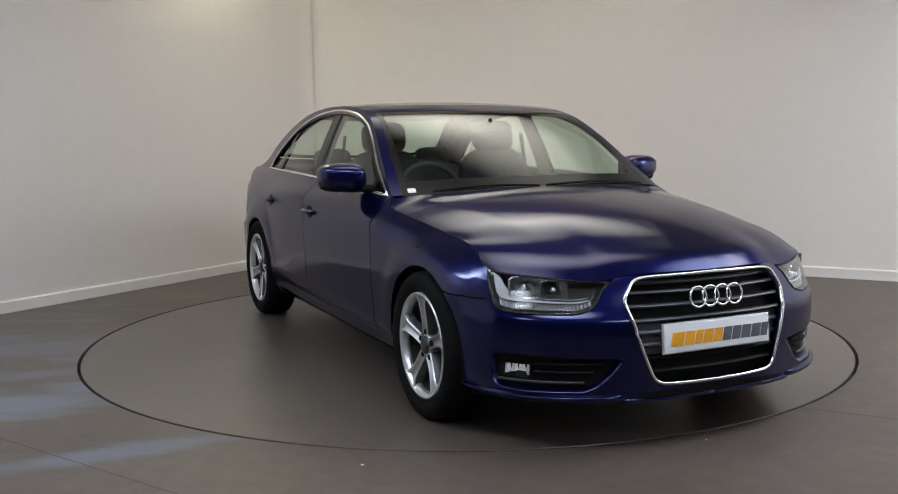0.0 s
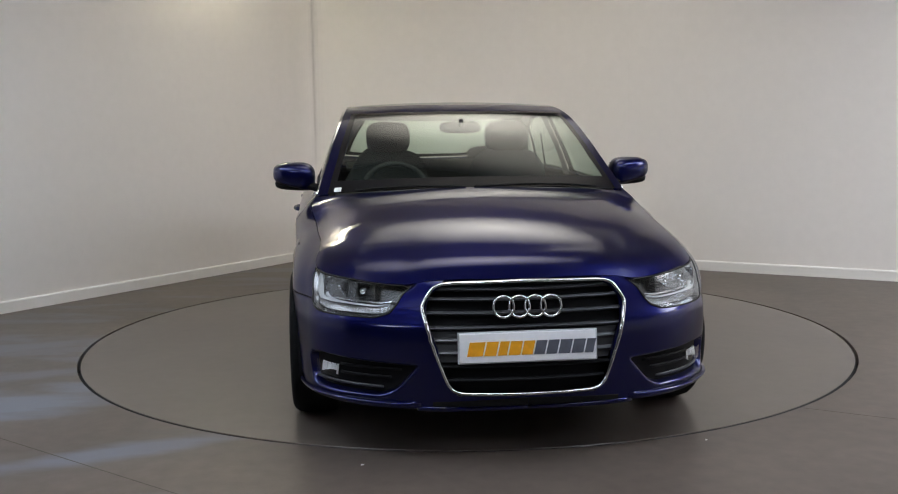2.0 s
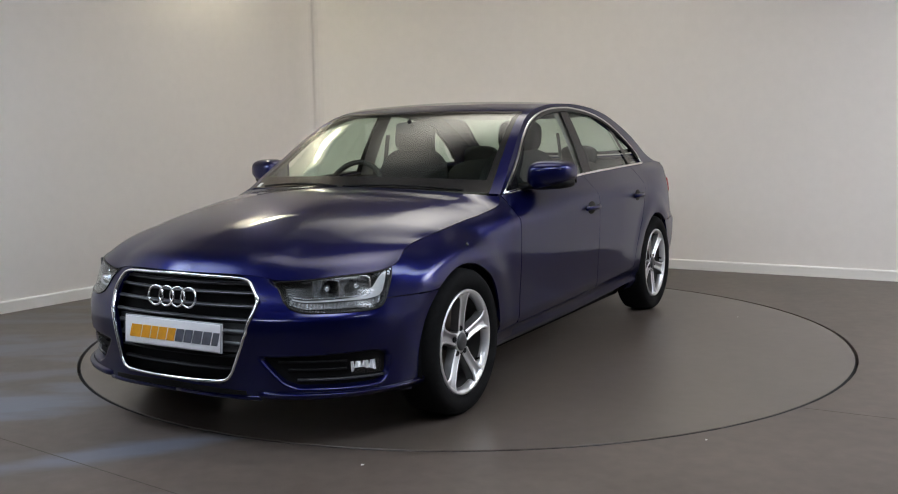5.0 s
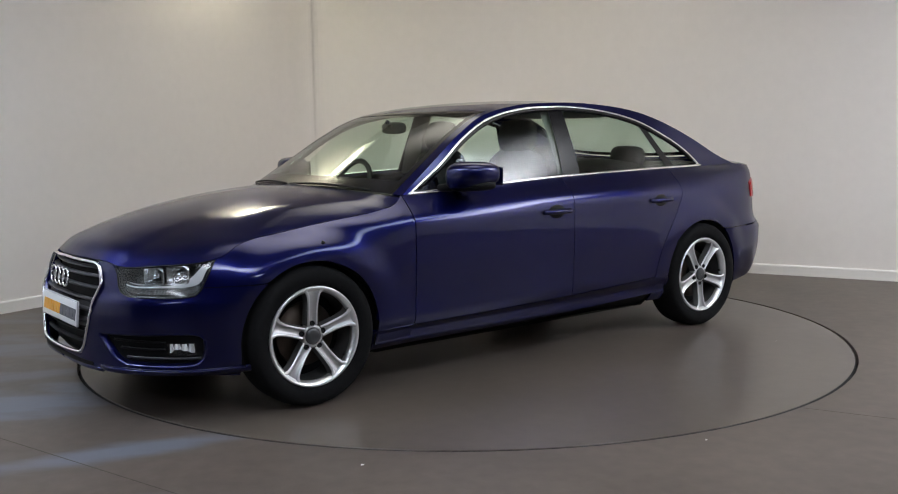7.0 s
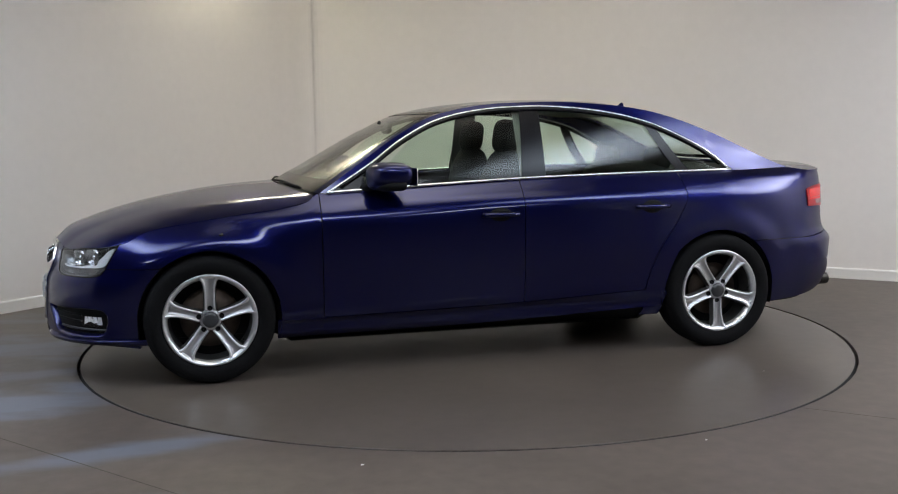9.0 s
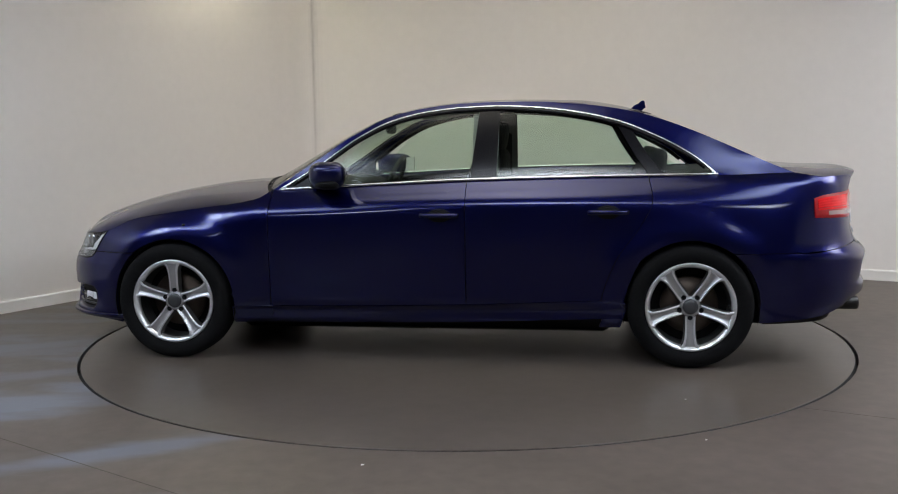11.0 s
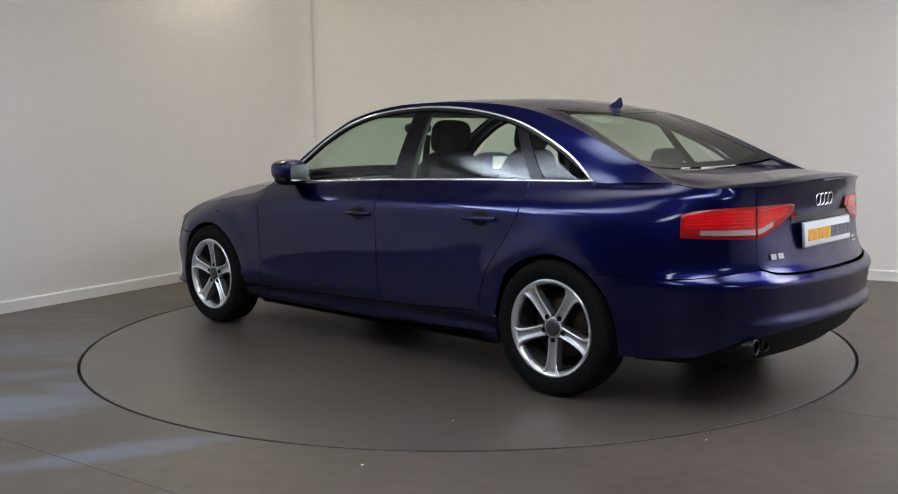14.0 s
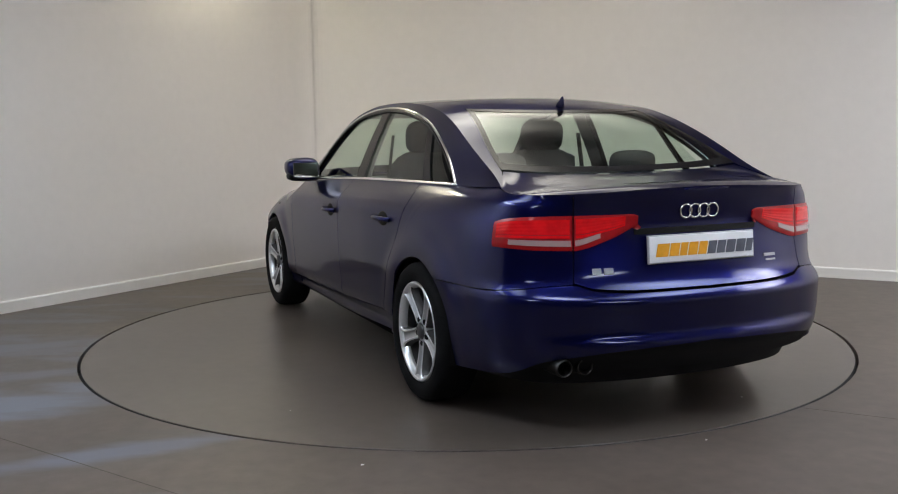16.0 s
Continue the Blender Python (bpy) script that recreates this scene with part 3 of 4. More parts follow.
def rear_split(s):
    return spline([S_R16, S_R20, 5.0, S_LID, S_LID + 0.09, S_END], [0.60, 0.60, 0.612, 0.636, 0.614, 0.602], s)


def rear_low(s):
    return spline([S_R174, 4.95, S_END - 0.70, S_END - 0.45, S_END], [0.235, 0.262, 0.335, 0.375, 0.395], s)


# ring length where the front bumper meets the fender
S_BUMP = s_at_x(1.74)


def bumper_top(s):
    if s < 0.46:
        return top_z(s) - G
    if s < 0.95:
        return hl_low(s) - G
    return 0.586


def bumper_low(s):
    return spline([0, 0.42, 0.52, 0.9, S_BUMP], [0.200, 0.200, 0.200, 0.20, 0.185], s)


FOG0, FOG1 = 0.415, 0.955         # fog lamp opening along the ring


def fog_high(s):
    return spline([FOG0, 0.62, 0.86, 0.92, FOG1], [0.378, 0.386, 0.394, 0.388, 0.360], s)


def fog_low(s):
    return spline([FOG0, 0.53, 0.58, 0.88, 0.93, FOG1], [0.368, 0.264, 0.250, 0.252, 0.272, 0.335], s)


def fog_dent(s, z):
    """Depth of the bumper's pocket for the fog lamp."""
    if not FOG0 < s < FOG1:
        return 0.0
    near = min(fog_high(s) - z, z - fog_low(s), (s - FOG0) * 0.9, (FOG1 - s) * 0.9)
    return 0.062 * step(0.0, 0.024, near)


# front bumper in one piece, with the grille opening
bm = bmesh.new()
for side in (1, -1):
    ring_panel("", 0.40, S_BUMP, bumper_low, bumper_top, side, 110, 72, into=bm, dent=fog_dent,
               warp=lambda s, z: lerp(GRILLE_S(z), s_at_x(AXLE + arch_x(max(z, 0.30))), (s - 0.40) / (S_BUMP - 0.40)))
    ring_panel("", 0.0, 0.40, lambda s: 0.195, lambda s: 0.262, side, 12, 5, into=bm, warp=lambda s, z: s / 0.40 * GRILLE_S(z))
part("front_bumper", bm, PAINT, car, "blue metallic front bumper")
doors = {}
for side in (1, -1):
    # fender, from the headlight round the arch and back to the door
    fb = [(0.948, 0.590)] + [(s, z + 0.004 * (z < 0.6)) for s, z in arch_path(AXLE, 0.588, 0.30)] + [(s_at_x(AXLE - ARCH_R), 0.20), (s_at_x(0.842), 0.20)]
    path_panel("front_fender", lambda u: along(fb, u), lambda u: (lerp(1.016, s_at_x(0.842), u), top_z(lerp(1.016, s_at_x(0.842), u)) - G), side, 72, 18)
    # doors
    door = ring_panel("front_door", s_at_x(0.839 - G), s_at_x(-0.238 + G), lambda s: sill_z(outline(s)[0]) + 0.075, lambda s: top_z(s), side, 26, 22)
    xr = -1.205
    rs0, rs1 = s_at_x(-0.238 - G), s_at_x(xr)
    door2 = ring_panel("rear_door", rs0, rs1, lambda s: sill_z(outline(s)[0]) + 0.075, lambda s: top_z(s), side, 26, 22,
                       warp=lambda s, z: s_at_x(lerp(-0.238 - G, door_cut(z) + G, (s - rs0) / (rs1 - rs0))))
    doors[side] = (door, door2)
    ring_panel("sill", s_at_x(AXLE - ARCH_R + 0.02), s_at_x(-AXLE + ARCH_R - 0.01), lambda s: sill_z(outline(s)[0]) - 0.03, lambda s: sill_z(outline(s)[0]) + 0.07, side, 30, 5)
    # rear quarter: round the arch, from the door cut to the boot lid
    qb = [(s_at_x(-0.938), 0.20), (s_at_x(-AXLE + ARCH_R), 0.20)] + arch_path(-AXLE, 0.30, 0.603)
    qb += [(s, rear_split(s) + G) for s in np.linspace(qb[-1][0] + 0.03, S_LID - G, 8)]
    q0, q1 = s_at_x(-1.193), S_LID - G
    path_panel("rear_quarter", lambda u: along(qb, u), lambda u: (lerp(q0, q1, u), top_z(lerp(q0, q1, u)) - 0.001), side, 84, 22,
               bend=lambda u, s, z: (s_at_x(door_cut(z) - G) - lerp(s_at_x(-0.938), q0, (z - 0.2) / 0.795)) * (1 - u) ** 5 if z > 0.33 else 0.0)
bm = bmesh.new()


def rear_bumper(u, v):
    w, side = abs(2 * u - 1), 1 if u >= 0.5 else -1
    s = lerp(S_END, s_at_x(-1.756), w)
    for _ in range(3):
        z = lerp(rear_low(s), rear_split(s) - G, v)
        s = lerp(S_END, s_at_x(-AXLE - arch_x(max(z, 0.30))), w)
    return side_copy(skin(s, z), side)


part("rear_bumper", grid(rear_bumper, 110, 18, 0.014), PAINT, car, "blue metallic rear bumper")
ring_whole("rear_valance", S_END - 0.78, lambda s: spline([S_END - 0.78, S_END - 0.44, S_END], [0.30, 0.285, 0.275], s), lambda s: spline([S_END - 0.78, S_END - 0.44, S_END], [0.325, 0.385, 0.405], s), 60, 5, BLACK, "black plastic rear valance", -0.012)
ring_whole("boot_face", S_LID + G, lambda s: spline([S_LID, S_LID + 0.09, S_END], [0.645, 0.622, 0.610], s), lambda s: top_z(s) - 0.004, 56, 22, label="blue metallic upright face of the boot lid")


# ------------------------------------------------ bonnet and boot deck
def coons(front, rear, centre, flank, roll=lambda u, v: v * v):
    """Half a deck: front(v), rear(v), centre(u), flank(u); v from the centre line outwards."""
    c00, c10, c01, c11 = centre(0), centre(1), flank(0), flank(1)

    def fn(u, v):
        out = []
        for k in range(3):
            b, w0, w1 = (v, 1 - u, u) if k < 2 else (roll(u, v), (1 - u) ** 4, u ** 4)
            out.append(lerp(centre(u)[k], flank(u)[k], b) + w0 * (front(v)[k] - lerp(c00[k], c01[k], b))
                       + w1 * (rear(v)[k] - lerp(c10[k], c11[k], b)))
        return Vector(out)
    return fn


def both_sides(fn):
    return lambda u, v: fn(u, abs(v * 2 - 1)) if v >= 0.5 else side_copy(fn(u, abs(v * 2 - 1)), -1)


S_CORN = 1.0
COWL_X, COWL_Z = 1.02, 0.966


def bonnet_centre(u):
    x = lerp(edge(0)[0], COWL_X, u)
    return Vector((x, 0, spline([1.0, 1.25, 1.6, 1.9, 2.05, 2.15, edge(0)[0]], [0.970, 0.953, 0.904, 0.836, 0.787, 0.744, 0.692], x)))


def bonnet_rear(v):
    e = edge(S_COWL - 0.02)
    return Vector((lerp(COWL_X, e.x, v ** 2.2), e.y * v, lerp(COWL_Z, e.z, v * v)))


def bonnet_roll(u, v):
    """Gently crowned middle, a crease from the grille's corner to the screen's, then a straight fall to the wing."""
    vc = lerp(0.50, 0.82, u ** 0.9)
    rc = lerp(0.26, 0.50, u)
    inner = rc * (v / vc) ** 2
    outer = rc + (1 - rc) * ((v - vc) / (1 - vc)) ** 1.15 if v > vc else rc + (v - vc) * (1 - rc) / (1 - vc)
    return lerp(inner, outer, step(vc - 0.012, vc + 0.03, v))


bonnet_fn = coons(lambda v: edge(v * S_CORN), bonnet_rear, bonnet_centre, lambda u: edge(lerp(S_CORN, S_COWL - 0.02, u ** 0.9)), bonnet_roll)
part("bonnet", grid(both_sides(bonnet_fn), 64, 128, 0.012), PAINT, car, "blue metallic bonnet with two raised creases")

# ------------------------------------------------ greenhouse
RAIL_X = [0.835, 0.60, 0.40, 0.20, 0.0, -0.2, -0.5, -0.8, -1.05, -1.25, -1.42, -1.60, -1.78, -1.93]
RAIL_Z = [0.932, 1.090, 1.222, 1.322, 1.368, 1.390, 1.396, 1.380, 1.347, 1.294, 1.230, 1.151, 1.069, 1.006]
DLO_X = [0.800, 0.566, 0.377, 0.187, -0.006, -0.20, -0.40, -0.60, -0.81, -1.02, -1.236, -1.42, -1.545]
DLO_Z = [0.930, 1.072, 1.203, 1.296, 1.343, 1.364, 1.370, 1.360, 1.334, 1.287, 1.200, 1.098, 0.994]


def waist_y(x):
    if x > 0.835:
        return edge(s_at_x(0.80)).y
    return edge(s_at_x(max(x, -1.93))).y


def side_y(x, z):
    """Half-width of the greenhouse side."""
    h = max(z - belt_z(x), 0)
    return waist_y(x) - 0.34 * h - 0.27 * h * h


def on_side(x, z, off=0.0):
    return Vector((x, side_y(x, z) + off, z))


RS = [0.0]
for _i in range(1, len(RAIL_X)):
    RS.append(RS[-1] + math.hypot(RAIL_X[_i] - RAIL_X[_i - 1], RAIL_Z[_i] - RAIL_Z[_i - 1]))
DS = [0.0]
for _i in range(1, len(DLO_X)):
    DS.append(DS[-1] + math.hypot(DLO_X[_i] - DLO_X[_i - 1], DLO_Z[_i] - DLO_Z[_i - 1]))


def rail(a):
    x, z = spline(RS, RAIL_X, a * RS[-1]), spline(RS, RAIL_Z, a * RS[-1])
    return on_side(x, z)


def dlo(a):
    x, z = spline(DS, DLO_X, a * DS[-1]), spline(DS, DLO_Z, a * DS[-1])
    return on_side(x, z)


# centre line of the windscreen, roof and rear window by the same measure a
A_WS, A_RW = 0.275, 0.665
CA = [0.0, 0.10, 0.20, A_WS, 0.36, 0.48, 0.58, A_RW, 0.76, 0.88, 1.0]
CX = [1.005, 0.735, 0.45, 0.235, -0.02, -0.40, -0.82, -1.21, -1.39, -1.57, -1.735]
CZ = [0.958, 1.108, 1.258, 1.348, 1.396, 1.419, 1.411, 1.335, 1.248, 1.141, 1.044]


def tent(a, v, off=0.0):
    """Windscreen, roof and rear window: a along the car, v from the centre line (0) to the rail (1)."""
    r = rail(a)
    c = Vector((spline(CA, CX, a), 0, spline(CA, CZ, a)))
    k = v ** 2.4
    p = Vector((lerp(c.x, r.x, k), r.y * v, lerp(c.z, r.z, v ** 2.25)))
    p.z += off
    return p


def strip(name, a0, a1, v0, v1, nu, nv, material, label="", off=0.0, skirt=0.0, side=0):
    if side:
        fn = lambda u, v: side_copy(tent(lerp(a0, a1, u), lerp(v0, v1, v), off), side)
    else:
        fn = both_sides(lambda u, v: tent(lerp(a0, a1, u), v * v1, off))
    return part(name, grid(fn, nu, nv, skirt), material, car, label)


def foot_a(v):
    """Where the rear window's foot ends, so that it runs nearly straight across the car."""
    return 1.0 - 0.050 * (v / 0.9) ** 2 * (1 - step(0.9, 1.0, v))


BOOT_X = -1.735
S_BOOT0, S_BOOTC = s_at_x(-1.93), 5.05


def boot_centre(u):
    x = lerp(BOOT_X, edge(S_END)[0], u)
    return Vector((x, 0, spline([-1.735, -2.0, -2.18, -2.28, edge(S_END)[0]], [1.046, 1.031, 1.021, 1.022, 1.010], x)))


def boot_front(v):
    p = tent(foot_a(v), v)
    return Vector((p.x, p.y, p.z - 0.003))


boot_fn = coons(boot_front, lambda v: edge(lerp(S_END, S_BOOTC, v)), boot_centre, lambda u: edge(lerp(S_BOOT0, S_BOOTC, u)), lambda u, v: v ** 3)
part("boot_lid", grid(both_sides(boot_fn), 32, 64, 0.012), PAINT, car, "blue metallic boot lid with a lip at its edge")

WSV = 0.925
strip("roof", A_WS + 0.004, A_RW - 0.004, 0, 1.0, 40, 48, PAINT, "blue metallic roof panel", skirt=0.01)
strip("windscreen", 0.012, A_WS, 0, WSV, 24, 40, GLASS, "clear green-tinted windscreen")


def rear_v(a):
    """Half-width of the rear glass as a share of the roof's."""
    return lerp(0.785, 0.915, min(max((a - A_RW) / (1 - A_RW), 0), 1))


def rear_pane(u, v, off=0.0):
    w = v * rear_v(lerp(A_RW, 0.985, u))
    return tent(lerp(A_RW, foot_a(w) - 0.012, u), w, off)


part("rear_window", grid(both_sides(lambda u, v: rear_pane(u, v)), 20, 40), GLASS, car, "green-tinted heated rear window")
strip("windscreen_seal", 0.0, 0.035, 0, WSV, 2, 40, GLOSSBLACK, "black ceramic band", off=0.002)
strip("windscreen_top_band", A_WS - 0.012, A_WS + 0.003, 0, WSV, 2, 40, GLOSSBLACK, off=0.002)
part("rear_window_band", grid(both_sides(lambda u, v: rear_pane(lerp(0.94, 1.03, u), v, 0.002)), 3, 40), GLOSSBLACK, car)
strip("rear_window_top_band", A_RW - 0.003, A_RW + 0.014, 0, 0.79, 2, 40, GLOSSBLACK, off=0.002)
def c_skin(u, v):
    w = lerp(rear_v(lerp(A_RW, 1.0, u)) + 0.008, 1.0, v)
    return tent(lerp(A_RW - 0.004, foot_a(w), u), w)


for side in (1, -1):
    strip("a_pillar", 0.0, A_WS + 0.004, WSV + 0.012, 1.0, 24, 4, PAINT, skirt=0.012, side=side)
    strip("windscreen_edge", 0.0, A_WS, WSV - 0.03, WSV + 0.012, 24, 2, GLOSSBLACK, off=0.001, side=side)
    part("c_pillar", grid(lambda u, v: side_copy(c_skin(u, v), side), 24, 10, 0.012), PAINT, car)
    part("rear_window_edge", grid(lambda u, v: side_copy(rear_pane(u, 1.0 + lerp(-0.035, 0.010, v), 0.001), side), 20, 2), GLOSSBLACK, car)
    part("roof_side", grid(lambda u, v: side_copy(lerp(dlo(u), rail(u), v), side) if 0 < v < 1 else side_copy(dlo(u) if v == 0 else rail(u), side), 60, 4, 0.01), PAINT, car)

    # side glass: panes between the waist and the window arc
    def arc_z(x):
        return float(spline(DLO_X, DLO_Z, x))

    def pane(name, x0, x1, x0t, x1t, label, material=GLASS, off=-0.012, nu=14, nv=10, top=0.006, owner=None):
        def fn(u, v):
            x = lerp(lerp(x0, x1, u), lerp(x0t, x1t, u), v)
            zb, zt = belt_z(x) - 0.004, arc_z(x) - top
            z = lerp(zb, max(zt, zb + 0.004), v)
            return side_copy(on_side(x, z, off), side)
        return part(name, grid(fn, nu, nv), material, owner or car, label)
    pane("front_door_window", 0.79, -0.262, 0.30, -0.30, "green-tinted front door glass", owner=doors[side][0])
    pane("rear_door_window", -0.39, -1.215, -0.40, -1.03, "green-tinted rear door glass", owner=doors[side][1])
    pane("quarter_window", -1.275, -1.53, -1.085, -1.20, "small fixed quarter glass")
    pane("b_pillar_trim", -0.255, -0.395, -0.295, -0.405, "gloss black door pillar trim", GLOSSBLACK, -0.004, 4, 8)
    pane("rear_door_divider", -1.205, -1.285, -1.02, -1.095, "gloss black window divider", GLOSSBLACK, -0.004, 4, 8)
    # black window rubber along the arc and chrome trim round the windows
    arc = [side_copy(on_side(p.x, p.z - 0.014, -0.004), side) for p in (dlo(i / 60) for i in range(2, 59))]
    part("window_rubber", tube(arc, 0.013, seg=6), GLOSSBLACK, car)
    trim = [side_copy(on_side(p.x, p.z, 0.001), side) for p in (dlo(i / 70) for i in range(71))]
    part("window_chrome", tube(trim, 0.0075, seg=6), CHROME, car, "polished chrome window surround")
    waist = [side_copy(on_side(x, belt_z(x) + 0.004, 0.004), side) for x in np.linspace(0.795, -1.545, 50)]
    part("waist_chrome", tube(waist, 0.009, seg=6), CHROME, car, "polished chrome waist strip")

# ------------------------------------------------ dark inner shell, underbody, wheel wells
def floor_z(x):
    """Underbody: low between the wheels, tucked up under both bumpers."""
    return 0.165 if abs(x) < 1.0 else 0.22


def shell_low(s):
    return arch_low(outline(s)[0], floor_z(outline(s)[0]) - 0.005)


for side in (1, -1):
    part("inner_shell", grid(lambda u, v: side_copy(skin(S_END * u, lerp(shell_low(S_END * u), top_z(S_END * u) - 0.02, v), -0.075), side), 120, 8), BLACK, car)
bm = bmesh.new()
n = 60
left = [bm.verts.new(tuple(p[:2]) + (floor_z(p[0]),)) for p in (skin(S_END * i / n, 0.24, -0.09) for i in range(n + 1))]
right = [bm.verts.new((v.co.x, -v.co.y - 1e-4, v.co.z)) for v in left]
for i in range(n):
    bm.faces.new((left[i], left[i + 1], right[i + 1], right[i]))
part("underbody", bm, BLACK, car, "black underbody")
for sx in (AXLE, -AXLE):
    for side in (1, -1):
        prof = [(ARCH_R + 0.012, 0.42), (ARCH_R + 0.012, 0.60), (ARCH_R + 0.008, 0.80), (ARCH_R - 0.004, 0.865 if sx > 0 else 0.868)]
        bm = bmesh.new()
        rows = [[bm.verts.new((sx + r * math.cos(math.pi * (k / 28 * 1.16 - 0.08)), y * side, ARCH_Z + r * math.sin(math.pi * (k / 28 * 1.16 - 0.08)))) for k in range(29)] for r, y in prof]
        for A, B in zip(rows, rows[1:]):
            for k in range(28):
                bm.faces.new((A[k], A[k + 1], B[k + 1], B[k]))
        bm.faces.new(rows[0])
        part("wheel_arch_liner", bm, BLACK, car)

# firewall and bulkheads under the decks
part("engine_cover", box(0.95, 2.0, -0.62, 0.62, 0.3, 0.66, 0.03), BLACK, car)

# ------------------------------------------------ wheels
TYRE_R, RIM_R = 0.324, 0.231


def wheel(sx, side):
    w = part("wheel", lathe([(0.206, -0.014), (0.205, 0.002), (0.213, 0.015), (0.224, 0.025), (RIM_R, 0.024), (RIM_R + 0.003, 0.012), (0.222, 0.0), (0.216, -0.014)], 72), ALLOY, car, "silver five-spoke alloy wheel")
    part("barrel", lathe([(0.198, -0.11), (0.206, -0.013)], 48), BARREL, w, "darkened inside of the rim")
    t = [(RIM_R - 0.012, -0.15), (RIM_R + 0.004, -0.15), (0.30, -0.165), (0.318, -0.15), (TYRE_R, -0.12), (TYRE_R + 0.001, -0.07), (TYRE_R, -0.02), (0.318, 0.010),
         (0.306, 0.026), (0.29, 0.034), (0.262, 0.034), (0.240, 0.024), (RIM_R, 0.014), (RIM_R - 0.012, 0.0)]
    part("tyre", lathe(t, 72), RUBBER, w, "black rubber tyre")
    part("brake_disc", lathe([(0.05, -0.072), (0.148, -0.072), (0.15, -0.08), (0.15, -0.09), (0.05, -0.09)], 40), ALLOYDARK, w, "worn steel brake disc")
    part("wheel_back", lathe([(0.001, -0.11), (0.15, -0.112), (0.212, -0.115)], 40), BLACK, w)
    # spokes: a broad face with a raised ridge along each edge, widening to the rim
    def spoke_mesh():
        bm = bmesh.new()
        cols = []
        ts = [0.0, 0.12, 0.3, 0.5, 0.68, 0.82, 0.92, 1.0]
        for t in ts:
            r = lerp(0.050, 0.222, t)
            half = spline([0, 0.3, 0.65, 0.85, 1.0], [0.027, 0.026, 0.029, 0.037, 0.058], t)
            y = spline([0, 0.3, 0.8, 1.0], [0.000, 0.004, 0.016, 0.020], t)
            dep = 0.040
            prof = [(-half - 0.006, y - dep), (-half, y - 0.004), (-half + 0.005, y + 0.001), (-half * 0.62, y - 0.001), (-half * 0.5, y - 0.010), (0, y - 0.011),
                    (half * 0.5, y - 0.010), (half * 0.62, y - 0.001), (half - 0.005, y + 0.001), (half, y - 0.004), (half + 0.006, y - dep)]
            row = []
            for px, py in prof:
                rr = math.sqrt(max(r * r - (px * px if t > 0.9 else 0), 1e-6)) if t > 0.9 else r
                row.append(bm.verts.new((px, py, rr)))
            cols.append(row)
        for A, B in zip(cols, cols[1:]):
            for k in range(len(A) - 1):
                f = bm.faces.new((A[k], A[k + 1], B[k + 1], B[k]))
                # the spoke's flanks take the barrel's darker colour too
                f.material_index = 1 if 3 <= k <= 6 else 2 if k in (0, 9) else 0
        return bm
    first = part("spoke", spoke_mesh(), ALLOY, w, "silver spoke with a grey valley between bright edges")
    first.data.materials.append(ALLOYGREY)
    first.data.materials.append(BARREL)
    phase = 0.0 if sx > 0 else 36.0
    for k in range(5):
        ob = first if k == 0 else new("spoke", first.data)
        ob.parent = w
        ob.matrix_basis = Matrix.Rotation(radians(phase + 72 * k), 4, "Y")
    part("hub", lathe([(0.052, -0.045), (0.053, -0.006), (0.048, -0.002), (0.036, -0.002)], 32), ALLOYGREY, w)
    part("hub_cap", lathe([(0.0005, 0.010), (0.022, 0.010), (0.034, 0.007), (0.040, 0.001), (0.040, -0.01)], 32), SATIN, w, "grey hub cap")
    bolt = part("bolt", lathe([(0.0005, -0.002), (0.008, -0.002), (0.011, 0.002), (0.013, -0.002), (0.013, -0.012)], 10), BLACK, w)
    for k in range(5):
        ob = bolt if k == 0 else new("bolt", bolt.data)
        ob.parent = w
        a = radians(phase + 72 * k)
        ob.location = (0.058 * math.sin(a), -0.002, 0.058 * math.cos(a))
    valve = part("valve", tube([(0, -0.02, -0.205), (0, 0.006, -0.19)], 0.006), BLACK, w)
    valve.matrix_basis = Matrix.Rotation(radians(phase + 36 + 20), 4, "Y")
    w.matrix_basis = pose(sx, 0.868 * side, WHEEL_Z, 0, 0, 0 if side > 0 else 180)
    return w


for sx in (AXLE, -AXLE):
    for side in (1, -1):
        wheel(sx, side)


# ------------------------------------------------ grille, badge, plates
def front_pt(y, z, off=0.0):
    s = abs(y) * 1.012
    p = skin(max(s, 1e-4), z, off)
    return Vector((p.x, y, z))


GH = [(0.0, 0.684), (0.305, 0.677), (0.345, 0.660), (0.383, 0.605), (0.386, 0.582), (0.352, 0.450), (0.300, 0.310), (0.278, 0.284), (0.245, 0.273), (0.0, 0.270)]


def grille_loop():
    half = []
    for i in range(len(GH) - 1):
        for k in range(6):
            t = k / 6
            half.append((lerp(GH[i][0], GH[i + 1][0], t), lerp(GH[i][1], GH[i + 1][1], t)))
    half.append(GH[-1])
    # soften the corners
    for _ in range(3):
        half = [half[0]] + [((a[0] + 2 * b[0] + c[0]) / 4, (a[1] + 2 * b[1] + c[1]) / 4) for a, b, c in zip(half, half[1:], half[2:])] + [half[-1]]
    return half + [(-y, z) for y, z in half[-2:0:-1]]


loop = grille_loop()
grille = part("grille", tube([front_pt(y, z, 0.004) for y, z in loop], 0.0066, closed=True, seg=8, flat=1.3), CHROME, car, "six-sided black grille with a chrome frame")


